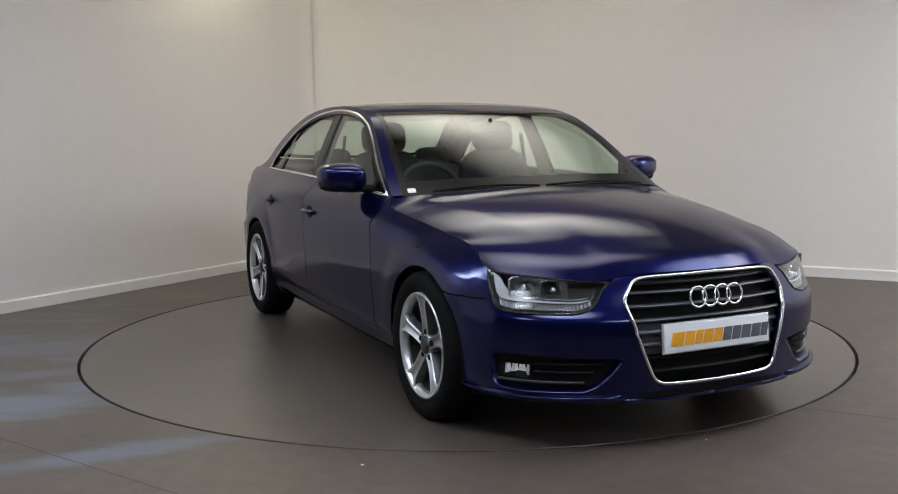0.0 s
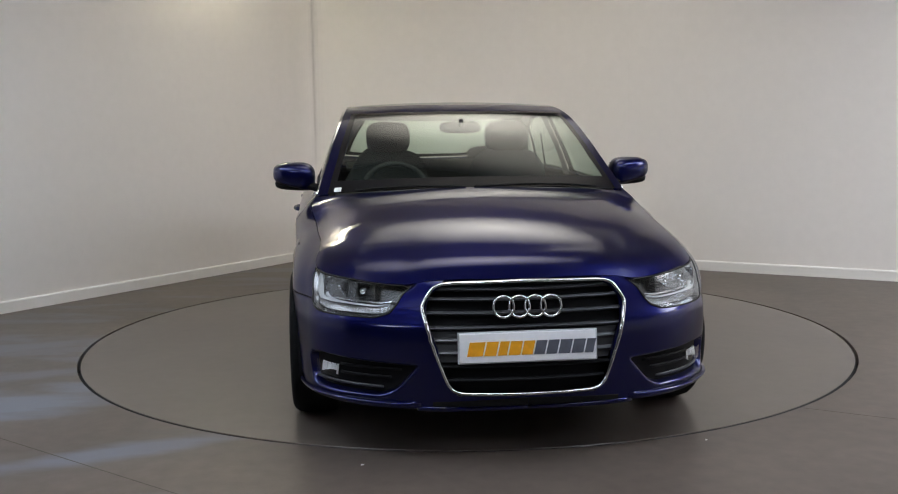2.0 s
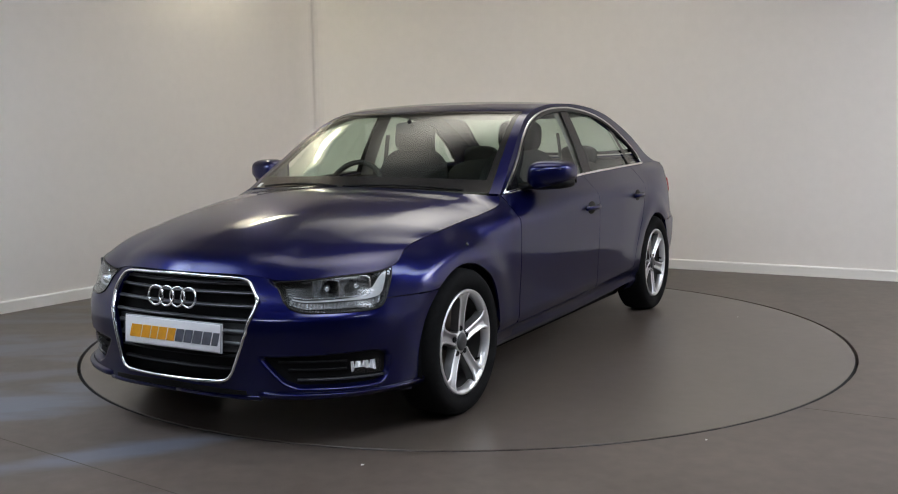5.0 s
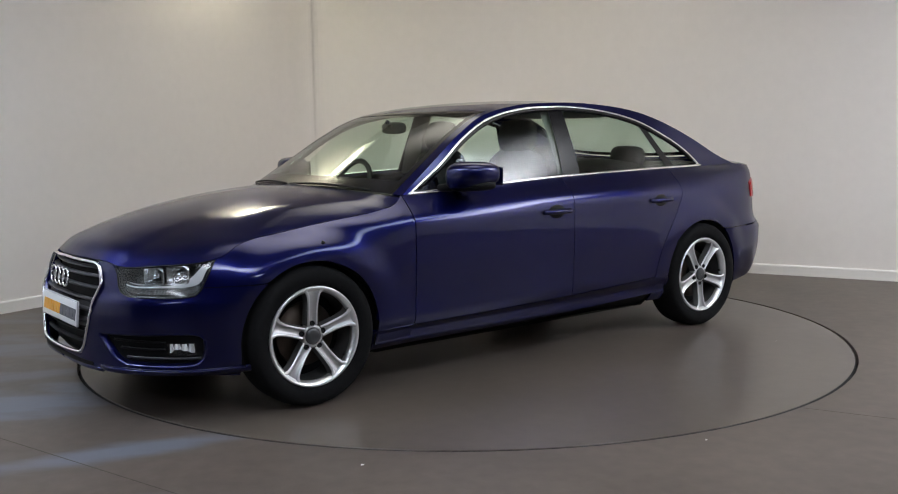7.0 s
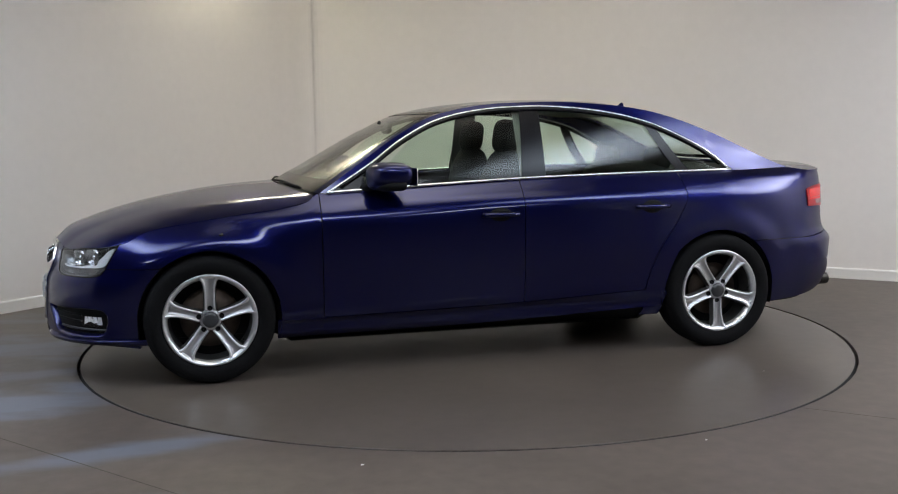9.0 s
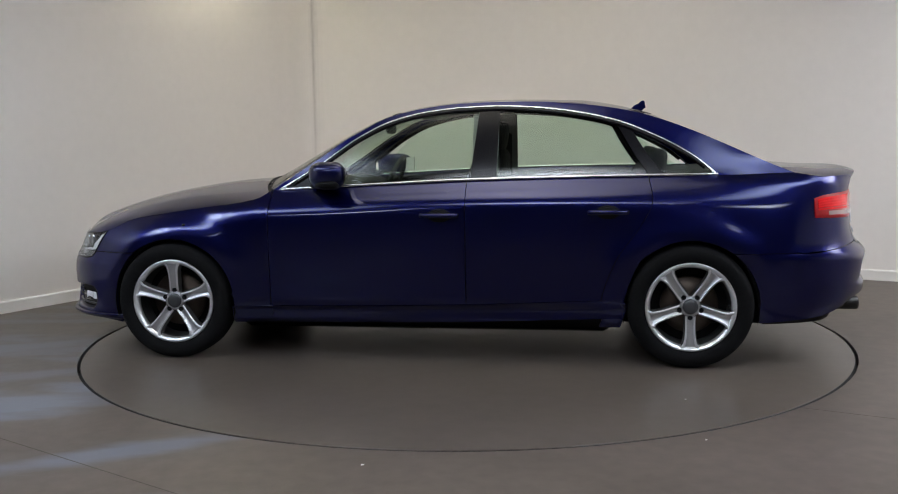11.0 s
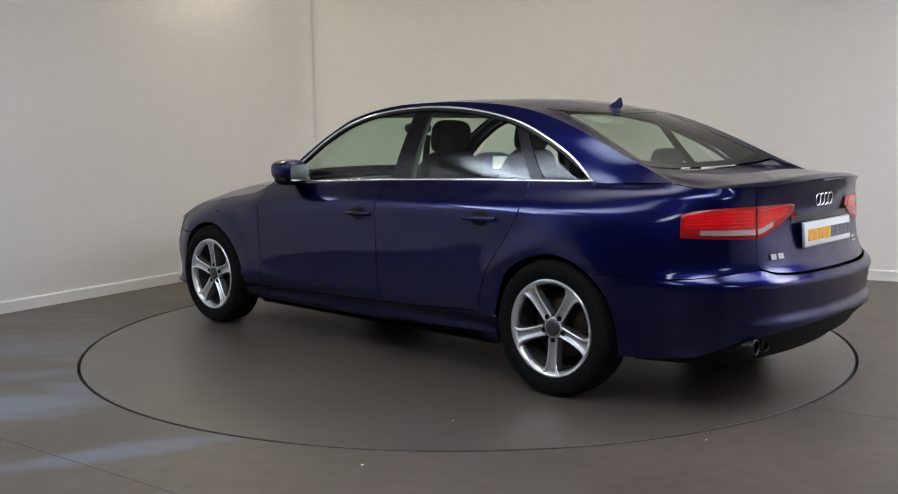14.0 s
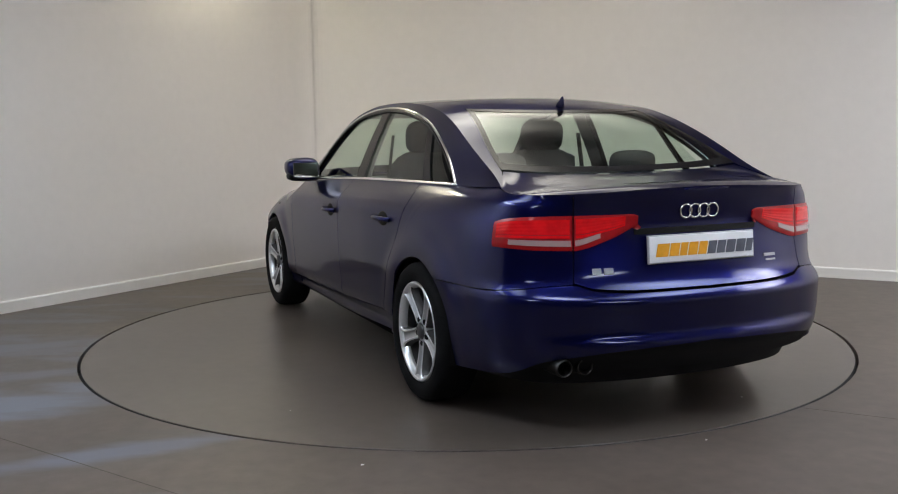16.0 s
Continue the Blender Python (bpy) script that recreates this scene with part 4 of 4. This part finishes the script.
def grille_half(z):
    hs = [(y, zz) for y, zz in loop if y >= 0]
    best = 0.0
    for (y0, z0), (y1, z1) in zip(hs, hs[1:]):
        if (z0 - z) * (z1 - z) <= 0 and abs(z1 - z0) > 1e-6:
            best = max(best, lerp(y0, y1, (z - z0) / (z1 - z0)))
    return best


part("backing", grid(lambda u, v: front_pt(lerp(-1, 1, u) * 0.41, lerp(0.262, 0.688, v), -0.055), 20, 16), BLACK, grille)
for z in (0.652, 0.616, 0.566, 0.514, 0.466, 0.418, 0.370, 0.320):
    h = grille_half(z) - 0.004
    big = z > 0.5 or z < 0.4

    def slat(u, v, z=z, h=h, big=big):
        ang = 2 * math.pi * v
        y = lerp(-h, h, u)
        p = front_pt(y, z, -0.028 if big else -0.034)
        return p + Vector((math.cos(ang) * 0.014, 0, math.sin(ang) * (0.0075 if big else 0.012)))
    part("slat", grid(slat, 24, 8), SATIN if z > 0.4 else BLACK, grille)
# rough textured centre field behind the plate
part("plate_field", grid(lambda u, v: front_pt(lerp(-1, 1, u) * (grille_half(lerp(0.385, 0.50, v)) - 0.01), lerp(0.385, 0.50, v), -0.030), 20, 6), SATIN, grille)


def ring_badge(parent, x, z, span, tilt, sign):
    r = span / 6.1
    d = (span - 2 * r) / 3
    badge = None
    for k in range(4):
        yc = -span / 2 + r + d * k
        pts = [(x + sign * (tilt * math.sin(a) * r), yc + (r - 0.0045) * math.cos(a), z + (r - 0.0045) * math.sin(a)) for a in [2 * math.pi * i / 28 for i in range(28)]]
        part("badge_ring", tube(pts, 0.0048 if span > 0.22 else 0.0038, closed=True, seg=8), CHROME, parent, "chrome ring emblem")


ring_badge(grille, front_pt(0, 0.594, 0.014).x, 0.594, 0.264, -0.12, 1)


def number_plate(parent, x_top, x_low, z_low, z_top, sign):
    lean = math.atan2(x_top - x_low, z_top - z_low)
    h = (z_top - z_low)
    m = Matrix.Translation(((x_top + x_low) / 2, 0, (z_top + z_low) / 2)) @ Matrix.Rotation(lean, 4, "Y") @ Matrix.Rotation(0 if sign > 0 else math.pi, 4, "Z")
    p = part("number_plate", box(-0.010, 0.0, -0.262, 0.262, -h / 2 - 0.003, h / 2 + 0.003, 0.004), PLATE_EDGE, parent, "white dealer show plate with orange and grey print")
    p.matrix_basis = m
    part("plate_face", box(-0.002, 0.003, -0.256, 0.256, -h / 2 + 0.002, h / 2 - 0.002, 0.002), PLATE, p)
    # slanted print blocks in place of the dealer's wordmark
    widths = [0.064, 0.050, 0.040, 0.050, 0.046, 0.046, 0.046, 0.050, 0.050, 0.038]
    y = -0.232
    zc, hh = -0.004, 0.026
    for k, wd in enumerate(widths):
        bm = bmesh.new()
        sl = 0.012
        g = 0.003
        out = [(y + g, zc - hh), (y + wd - g, zc - hh), (y + wd - g + sl, zc + hh), (y + g + sl, zc + hh)]
        lo = [bm.verts.new((0.0032, a, b)) for a, b in out]
        hi = [bm.verts.new((0.0050, a, b)) for a, b in out]
        bm.faces.new(hi)
        for i in range(4):
            bm.faces.new((lo[i], lo[(i + 1) % 4], hi[(i + 1) % 4], hi[i]))
        part("print_block", bm, PLATE_ORANGE if k < 5 else PLATE_GREY, p, smooth=False)
        y += wd
    return p


number_plate(car, 2.257, 2.266, 0.389, 0.501, 1)
number_plate(car, -2.326, -2.334, 0.708, 0.816, -1)

# ------------------------------------------------ headlights and fog lamps
for side in (1, -1):
    s0, s1 = 0.466, 1.013
    hi = lambda s: top_z(s) - 0.005
    lo = lambda s: min(hl_low(s), hi(s) - 0.004)

    def lamp_pt(u, v, off):
        """Lamp surface: u from the inner tip to the outer end, which slants back towards the top."""
        s = lerp(s0, lerp(0.944, s1, v), u)
        return side_copy(skin(s, lerp(lo(s), hi(s), v), off), side)

    def bowl_pt(u, v):
        rim = min(u, 1 - u) * 32 < 0.5 or min(v, 1 - v) * 14 < 0.5
        return lamp_pt(u, v, -0.002 if rim else -0.07)
    lamp = part("headlight", grid(bowl_pt, 32, 14), LAMPHOUSE, car, "clear headlight with a white light guide")
    part("lens", grid(lambda u, v: lamp_pt(u, v, 0.001), 28, 10), LENS, lamp)
    border = [lamp_pt(*q, 0.0015) for q in [(i / 20, 0) for i in range(20)] + [(1, i / 6) for i in range(6)] + [(1 - i / 20, 1) for i in range(20)]]
    part("lamp_rim", tube(border, 0.0035, closed=True, seg=6), GLOSSBLACK, lamp)

    # light guide: a broad wedge at the outer end, then a thin line above the foot
    def guide(u, v):
        uu = lerp(0.16, 0.965, u)
        top = spline([0.16, 0.62, 0.76, 0.84, 0.92, 0.965], [0.345, 0.36, 0.42, 0.62, 0.88, 0.92], uu)
        return lamp_pt(uu, lerp(0.30, top, v), -0.014)
    part("light_guide", grid(guide, 40, 4, 0.01), DRL, lamp, "white L-shaped light guide")
    # ribbed clear foot under the guide
    part("ribbed_strip", grid(lambda u, v: lamp_pt(lerp(0.14, 0.95, u), lerp(0.07, 0.25, v), -0.022 - (0.007 if round(u * 48) % 2 else 0.0)), 48, 2, 0.004), LAMPGREY, lamp, smooth=False)
    for uc, vc, w, h in ((0.68, 0.68, 0.068, 0.046), (0.43, 0.66, 0.060, 0.042)):
        c = lamp_pt(uc, vc, -0.024)
        aim = Matrix.Translation(c) @ Vector((1, 0.42 * side, 0.0)).to_track_quat("Y", "Z").to_matrix().to_4x4()
        bowl = lathe([(0.15, -0.055), (0.45, -0.048), (0.80, -0.028), (0.97, 0.0), (1.0, 0.004), (1.03, -0.012)], 28)
        for q in bowl.verts:
            e = 1.0 if abs(q.co.x) < 1e-6 else max(abs(q.co.x), abs(q.co.z)) / math.hypot(q.co.x, q.co.z)
            q.co.x, q.co.z = q.co.x * w / max(e, 0.8) * 0.88, q.co.z * h / max(e, 0.8) * 0.88
        ob = part("reflector", bowl, LAMPGREY, lamp)
        ob.matrix_basis = aim
        bulb = part("bulb_shade", lathe([(0.0005, -0.004), (0.008, -0.006), (0.012, -0.016), (0.012, -0.05)], 16), CHROME, lamp)
        bulb.matrix_basis = aim
    part("bezel", grid(lambda u, v: lamp_pt(lerp(0.16, 0.86, u), lerp(0.36, 0.40, v), -0.034), 16, 2, 0.02), LAMPGREY, lamp)
    part("brow", grid(lambda u, v: lamp_pt(lerp(0.20, 0.80, u), lerp(0.90, 0.97, v), -0.03), 16, 2, 0.02), LAMPGREY, lamp)

    # fog lamp pocket: dark floor, one slat, a faceted lamp, and the painted blade below
    fog = part("fog_grille", grid(lambda u, v: side_copy(skin(lerp(FOG0, FOG1, u), lerp(fog_low(lerp(FOG0, FOG1, u)), fog_high(lerp(FOG0, FOG1, u)), v), -0.030), side), 24, 8, 0.006), BLACK, car, "black fog lamp surround with slats")
    for z in (0.283, 0.322, 0.354):
        a = {0.283: 0.535, 0.322: 0.50, 0.354: 0.46}[z]
        part("slat", tube([side_copy(skin(s, z, -0.020), side) for s in np.linspace(a + 0.03, 0.93 if z < 0.3 else 0.77, 10)], 0.0055, seg=6), SATIN if z < 0.3 else BLACK, fog)

    def facet(u, v):
        k = round(u * 10)
        s = lerp(0.795, 0.900, u)
        low = spline([0, 0.2, 0.55, 1], [0.308, 0.324, 0.318, 0.306], u)
        return side_copy(skin(s, lerp(low, 0.346, v), -0.014 - (0.014 if k % 3 == 1 else 0.0) - 0.008 * v), side)
    part("fog_lamp", grid(facet, 10, 3, 0.008), FOGBRIGHT, fog, "small bright faceted fog lamp", smooth=False)
    part("fog_lens", grid(lambda u, v: side_copy(skin(lerp(0.785, 0.91, u), lerp(0.300, 0.352, v), -0.006), side), 6, 3), LENS, fog)
    blade = lambda s: spline([0.40, 0.46, 0.9, 1.10, 1.22], [-0.006, 0.014, 0.018, 0.012, 0.002], s)
    part("bumper_lip", grid(lambda u, v: side_copy(skin(lerp(0.40, 1.22, u), spline([0, 0.35, 0.6, 1], [0.240, 0.232, 0.212, 0.203], v), blade(lerp(0.40, 1.22, u)) * spline([0, 0.35, 0.6, 1], [0.0, 1.0, 1.0, -0.4], v) + 0.003), side), 40, 10), PAINT, car)
    part("bumper_lip", tube([side_copy(skin(max(s, 1e-3), 0.212, 0.004), side) for s in np.linspace(0.0, 0.42, 12)], 0.011, seg=8), PAINT, car)
    part("lower_intake", grid(lambda u, v: side_copy(skin(max(lerp(0.0, 0.36, u), 1e-3), lerp(0.224, lerp(0.254, 0.240, u), v), 0.003), side), 10, 2, 0.004), BLACK, car)

    # small dark repeater on the fender
    c = skin(s_at_x(1.335), 0.742, 0.0)
    rep = part("side_repeater", lathe([(0.0005, 0.004), (0.008, 0.003), (0.011, -0.002)], 16), GLOSSBLACK, car)
    rep.matrix_basis = Matrix.Translation(side_copy(c, side)) @ Matrix.Rotation(0 if side > 0 else math.pi, 4, "Z")

    # ------------------------------------------------ tail lamps
    def th(s):
        return spline([s_at_x(-2.02), s_at_x(-2.1), S_LID, S_END - 0.33, S_END - 0.285], [0.872, 0.892, 0.905, 0.905, 0.893], s)

    def tl(s):
        return spline([s_at_x(-2.02), S_LID - 0.1, S_LID, S_END - 0.45, S_END - 0.285], [0.778, 0.770, 0.768, 0.800, 0.868], s)
    for a, b, nm in ((s_at_x(-2.035), S_LID - 0.003, "tail_lamp"), (S_LID + 0.003, S_END - 0.30, "boot_lamp")):
        def lens_pt(u, v, off):
            s = lerp(a, b, u)
            return side_copy(skin(s, lerp(tl(s), th(s), v), off), side)
        tail = part(nm, grid(lambda u, v: lens_pt(u, v, 0.004 + 0.004 * min(1.0, 6 * min(v, 1 - v)) ** 0.5), 18, 12, 0.02), REDDARK, car, "red tail lamp with a clear strip")
        far = 0.97 if nm == "tail_lamp" else 0.80
        near = 0.05 if nm == "tail_lamp" else 0.03
        part("red_panel", grid(lambda u, v: lens_pt(lerp(near, far, u), lerp(0.46, 0.90, v), 0.0095 + (0.0012 if round(v * 12) % 3 == 1 else 0.0)), 24, 12, 0.003), REDLENS, tail)
        part("lower_panel", grid(lambda u, v: lens_pt(lerp(near, far, u), lerp(0.36, 0.44, v), 0.0095), 12, 2, 0.003), REDLENS, tail)
        a2, b2 = (0.22, 0.985) if nm == "tail_lamp" else (0.015, 0.42)
        part("clear_strip", grid(lambda u, v: lens_pt(lerp(a2, b2, u), lerp(0.13, 0.30, v) + (0.06 * u if nm == "boot_lamp" else 0), 0.0095 + (0.001 if round(u * 30) % 2 else 0.0)), 30, 3, 0.003), CLEARREV, tail, "clear ribbed reversing lamp strip")

    # ------------------------------------------------ door handles, mirrors
    for (hx, hz), d in zip(((-0.102, 0.800), (-0.980, 0.815)), doors[side]):
        cup = blob(lambda q: side_copy(skin(s_at_x(hx + q.x * 0.062), hz + q.z * 0.036, 0.0) + Vector((0, q.y * 0.004, 0)), side), 20, 10)
        part("handle_cup", cup, BLACK, d)
        hp = []
        for i in range(13):
            u = i / 12
            hp.append(side_copy(skin(s_at_x(hx + lerp(0.10, -0.10, u)), hz + 0.002 * math.sin(math.pi * u), 0.004 + 0.026 * math.sin(math.pi * u) ** 0.5), side))
        part("door_handle", tube(hp, 0.0125, seg=8), PAINT, d, "blue pull handle")

    def mirror_pt(q):
        x, y, z = rounded(q, 0.110, 0.112, 0.070, 0.66)
        x = x * (0.8 if x < 0 else 1.0)
        z *= 1 - 0.18 * (y / 0.108)
        return side_copy(Vector((0.485 + x - 0.26 * y, 0.915 + y, 1.017 + z + 0.10 * y)), side)
    mir = part("wing_mirror", blob(mirror_pt, 32, 18), PAINT, car, "blue door mirror on a black foot")
    part("mirror_foot", tube([side_copy(v, side) for v in (Vector((0.60, 0.775, 0.952)), Vector((0.56, 0.83, 0.962)), Vector((0.51, 0.88, 0.972)))], 0.021, seg=8, flat=1.6), BLACK, mir)

    def under(q):
        x, y, z = rounded(q, 0.088, 0.107, 0.03, 0.62)
        x = x * (0.55 if x < 0 else 1.0)
        return side_copy(Vector((0.477 + x - 0.24 * y, 0.912 + y, 0.968 + z + 0.05 * y)), side)
    part("mirror_base", blob(under, 24, 10), BLACK, mir)
    part("mirror_glass", grid(lambda u, v: side_copy(Vector((0.390 - 0.28 * lerp(-0.085, 0.085, u), 0.915 + lerp(-0.085, 0.085, u), 1.012 + lerp(-0.045, 0.045, v))), side), 4, 4, 0.002), CHROME, mir)
    # mirror triangle at the foot of the pillar
    tri = [(0.785, 0.936), (0.60, 0.945), (0.60, 1.045)]
    bm = bmesh.new()
    bm.faces.new([bm.verts.new(side_copy(on_side(x, z, -0.003), side)) for x, z in tri])
    part("mirror_triangle", bm, GLOSSBLACK, doors[side][0])

# ------------------------------------------------ roof fin, exhausts, badges, wipers
def fin(u, v):
    x = lerp(-1.095, -1.195, u)
    top = spline([0, 0.35, 0.72, 0.9, 1.0], [0.002, 0.014, 0.056, 0.060, 0.016], u)
    base = tent(0.645, 0.0).z - 0.008
    w = lerp(0.022, 0.003, min(v * 1.6, 1)) * (1 - 0.5 * u)
    ang = math.pi * (v - 0.5)
    return Vector((x - 0.02 * abs(math.cos(ang)) * (u > 0.5), math.sin(ang) * w * 1.0, base + top * math.cos(ang) ** 0.6))


part("roof_aerial", grid(fin, 14, 12), PAINT, car, "blue fin-shaped roof aerial")
for y in (0.615, 0.522):
    ob = part("exhaust_pipe", lathe([(0.029, -0.10), (0.029, 0.0), (0.031, 0.006), (0.034, 0.005), (0.036, -0.004), (0.036, -0.16)], 28), STEEL, car, "round chrome exhaust tip")
    ob.matrix_basis = pose(-2.285, y, 0.312, 0, 0, 90)
    part("exhaust_inside", lathe([(0.0005, -0.06), (0.03, -0.06)], 20), BLACK, ob)


def rear_pt(y, z, off):
    p = skin(S_END - abs(y) * 1.01, z, off)
    return Vector((p.x, y, z))


bx = rear_pt(0, 0.908, 0.006).x
ring_badge(car, bx, 0.908, 0.195, 0.05, -1)


def badge(name, y0, y1, z0, z1, parent=None):
    part(name, grid(lambda u, v: rear_pt(lerp(y0, y1, u), lerp(z0, z1, v), 0.003), 4, 3, 0.004), BADGE, car, "small satin silver badge bar")


badge("badge_bar", 0.490, 0.454, 0.674, 0.698)
badge("badge_bar", 0.442, 0.404, 0.674, 0.698)
badge("badge_bar", -0.338, -0.404, 0.700, 0.712)
badge("badge_bar", -0.345, -0.402, 0.682, 0.689)
# dark recess above the rear plate
part("plate_light_strip", grid(lambda u, v: rear_pt(lerp(-0.30, 0.30, u), lerp(0.822, 0.846, v), 0.003), 16, 2, 0.004), GLOSSBLACK, car)

for k, (y0, y1) in enumerate(((0.62, -0.02), (-0.06, -0.60))):
    pts = [tent(0.004 + 0.006 * math.sin(math.pi * i / 10), abs(lerp(y0, y1, i / 10)) / 0.78) for i in range(11)]
    pts = [Vector((p.x + 0.015, lerp(y0, y1, i / 10), p.z + 0.004)) for i, p in enumerate(pts)]
    part("wiper", tube(pts, 0.006, seg=6), BLACK, car, "black wiper blade")
part("cowl", grid(both_sides(lambda u, v: Vector((lerp(COWL_X, edge(S_COWL).x, v ** 2.2) + lerp(0.03, -0.03, u), edge(S_COWL).y * v * 0.99, lerp(COWL_Z, edge(S_COWL).z, v * v) - 0.016))), 2, 40), BLACK, car)
stick = part("windscreen_sticker", grid(lambda u, v: tent(lerp(0.003, 0.015, v), lerp(0.855, 0.90, u), 0.004), 2, 2, 0.001), WHITEPAPER, car, "small white sticker")
stick.data.transform(Matrix.Diagonal((1, -1, 1, 1)))

# ------------------------------------------------ interior
def cushion(cx, cy, cz, hx, hy, hz, e=0.55, lean=0.0, nu=24, nv=14):
    m = Matrix.Translation((cx, cy, cz)) @ Matrix.Rotation(radians(lean), 4, "Y")
    return blob(lambda q: m @ Vector(rounded(q, hx, hy, hz, e)), nu, nv)


for cy in (0.37, -0.37):
    seat = part("front_seat", cushion(0.05, cy, 0.52, 0.27, 0.26, 0.10), CLOTH, car, "black cloth front seat")
    part("seat_back", cushion(-0.24, cy, 0.81, 0.085, 0.25, 0.33, 0.6, -14), CLOTH, seat)
    part("head_rest", cushion(-0.305, cy, 1.205, 0.06, 0.135, 0.098, 0.6, -8), CLOTH, seat)
    for dy in (-0.06, 0.06):
        part("head_rest_post", tube([(-0.305, cy + dy, 1.05), (-0.31, cy + dy, 1.14)], 0.006), CHROME, seat)
bench = part("rear_bench", cushion(-0.85, 0, 0.52, 0.26, 0.64, 0.10), CLOTH, car, "black cloth rear bench")
part("bench_back", cushion(-1.18, 0, 0.78, 0.10, 0.64, 0.27, 0.5, -20), CLOTH, bench)
for cy in (0.38, -0.38):
    part("head_rest", cushion(-1.26, cy, 1.06, 0.05, 0.13, 0.07, 0.6, -8), CLOTH, bench)
part("parcel_shelf", grid(lambda u, v: Vector((lerp(-1.28, -1.72, u), lerp(-0.62, 0.62, v), lerp(0.985, 1.02, u))), 4, 8, 0.02), CLOTH, car)


def dash(u, v):
    y = lerp(-0.70, 0.70, u)
    prof = [(0.96, 0.935), (0.80, 0.945), (0.62, 0.945), (0.54, 0.92), (0.50, 0.86), (0.54, 0.70), (0.60, 0.5)]
    q = v * (len(prof) - 1)
    i = min(int(q), len(prof) - 2)
    x, z = lerp(prof[i][0], prof[i + 1][0], q - i), lerp(prof[i][1], prof[i + 1][1], q - i)
    z += 0.035 * math.exp(-((y + 0.37) / 0.17) ** 2) * (1 - step(0.62, 0.82, x)) * (1 if v < 0.75 else 0)
    return Vector((x - 0.10 * (abs(y) / 0.7) ** 2 * (1 - v), y, z - 0.012 * (abs(y) / 0.7) ** 2))


part("dashboard", grid(dash, 36, 24), DASH, car, "black dashboard")
sw = part("steering_wheel", tube([(0.0, 0.185 * math.cos(a), 0.185 * math.sin(a)) for a in [2 * math.pi * k / 36 for k in range(36)]], 0.016, closed=True, seg=8), DASH, car, "black steering wheel")
sw.matrix_basis = pose(0.40, -0.37, 0.895, 0, -22, 0)
part("steering_hub", cushion(0.01, 0, 0, 0.03, 0.075, 0.06), DASH, sw)
for a in (0, 180, 270):
    r = radians(a)
    part("steering_spoke", tube([(0.0, 0.05 * math.cos(r), 0.05 * math.sin(r)), (0.0, 0.18 * math.cos(r), 0.18 * math.sin(r))], 0.014, flat=0.6), SATIN, sw)
im = part("inside_mirror", cushion(0.33, 0, 1.262, 0.018, 0.115, 0.034, 0.6), DASH, car, "black inside mirror")
part("mirror_stem", tube([(0.34, 0, 1.27), (0.38, 0, 1.30)], 0.012), DASH, im)
for side in (1, -1):
    part("door_card", grid(lambda u, v: side_copy(Vector((lerp(0.78, -1.15, u), 0, 0)) + Vector((0, waist_y(lerp(0.78, -1.15, u)) - lerp(0.10, 0.035, v), lerp(0.35, belt_z(lerp(0.78, -1.15, u)) - 0.01, v))), side), 20, 6), DASH, car)
    part("pillar_lining", grid(lambda u, v: side_copy(on_side(lerp(-0.26, -0.40, u), lerp(0.96, 1.35, v), -0.04), side), 3, 6), TRIMGREY, car)
    part("belt_strap", grid(lambda u, v: side_copy(Vector((lerp(-0.37, -0.32, u), lerp(0.665, 0.60, v), lerp(0.75, 1.22, v))), side), 2, 4), DASH, car)
part("headlining", grid(both_sides(lambda u, v: tent(lerp(A_WS + 0.01, A_RW - 0.01, u), v * 0.97, -0.03)), 16, 24), TRIMGREY, car, "light grey headlining")


def motions():
    rows_car, rows_table = [], []
    for t, a in [*TURN]:
        m = Matrix.Rotation(radians(a - 90), 4, "Z")
        rows_car.append((t, Matrix.Translation(m @ CAR_AT) @ m))
        rows_table.append((t, m))
    walk(car, rows_car)
    walk(table, rows_table)


motions()
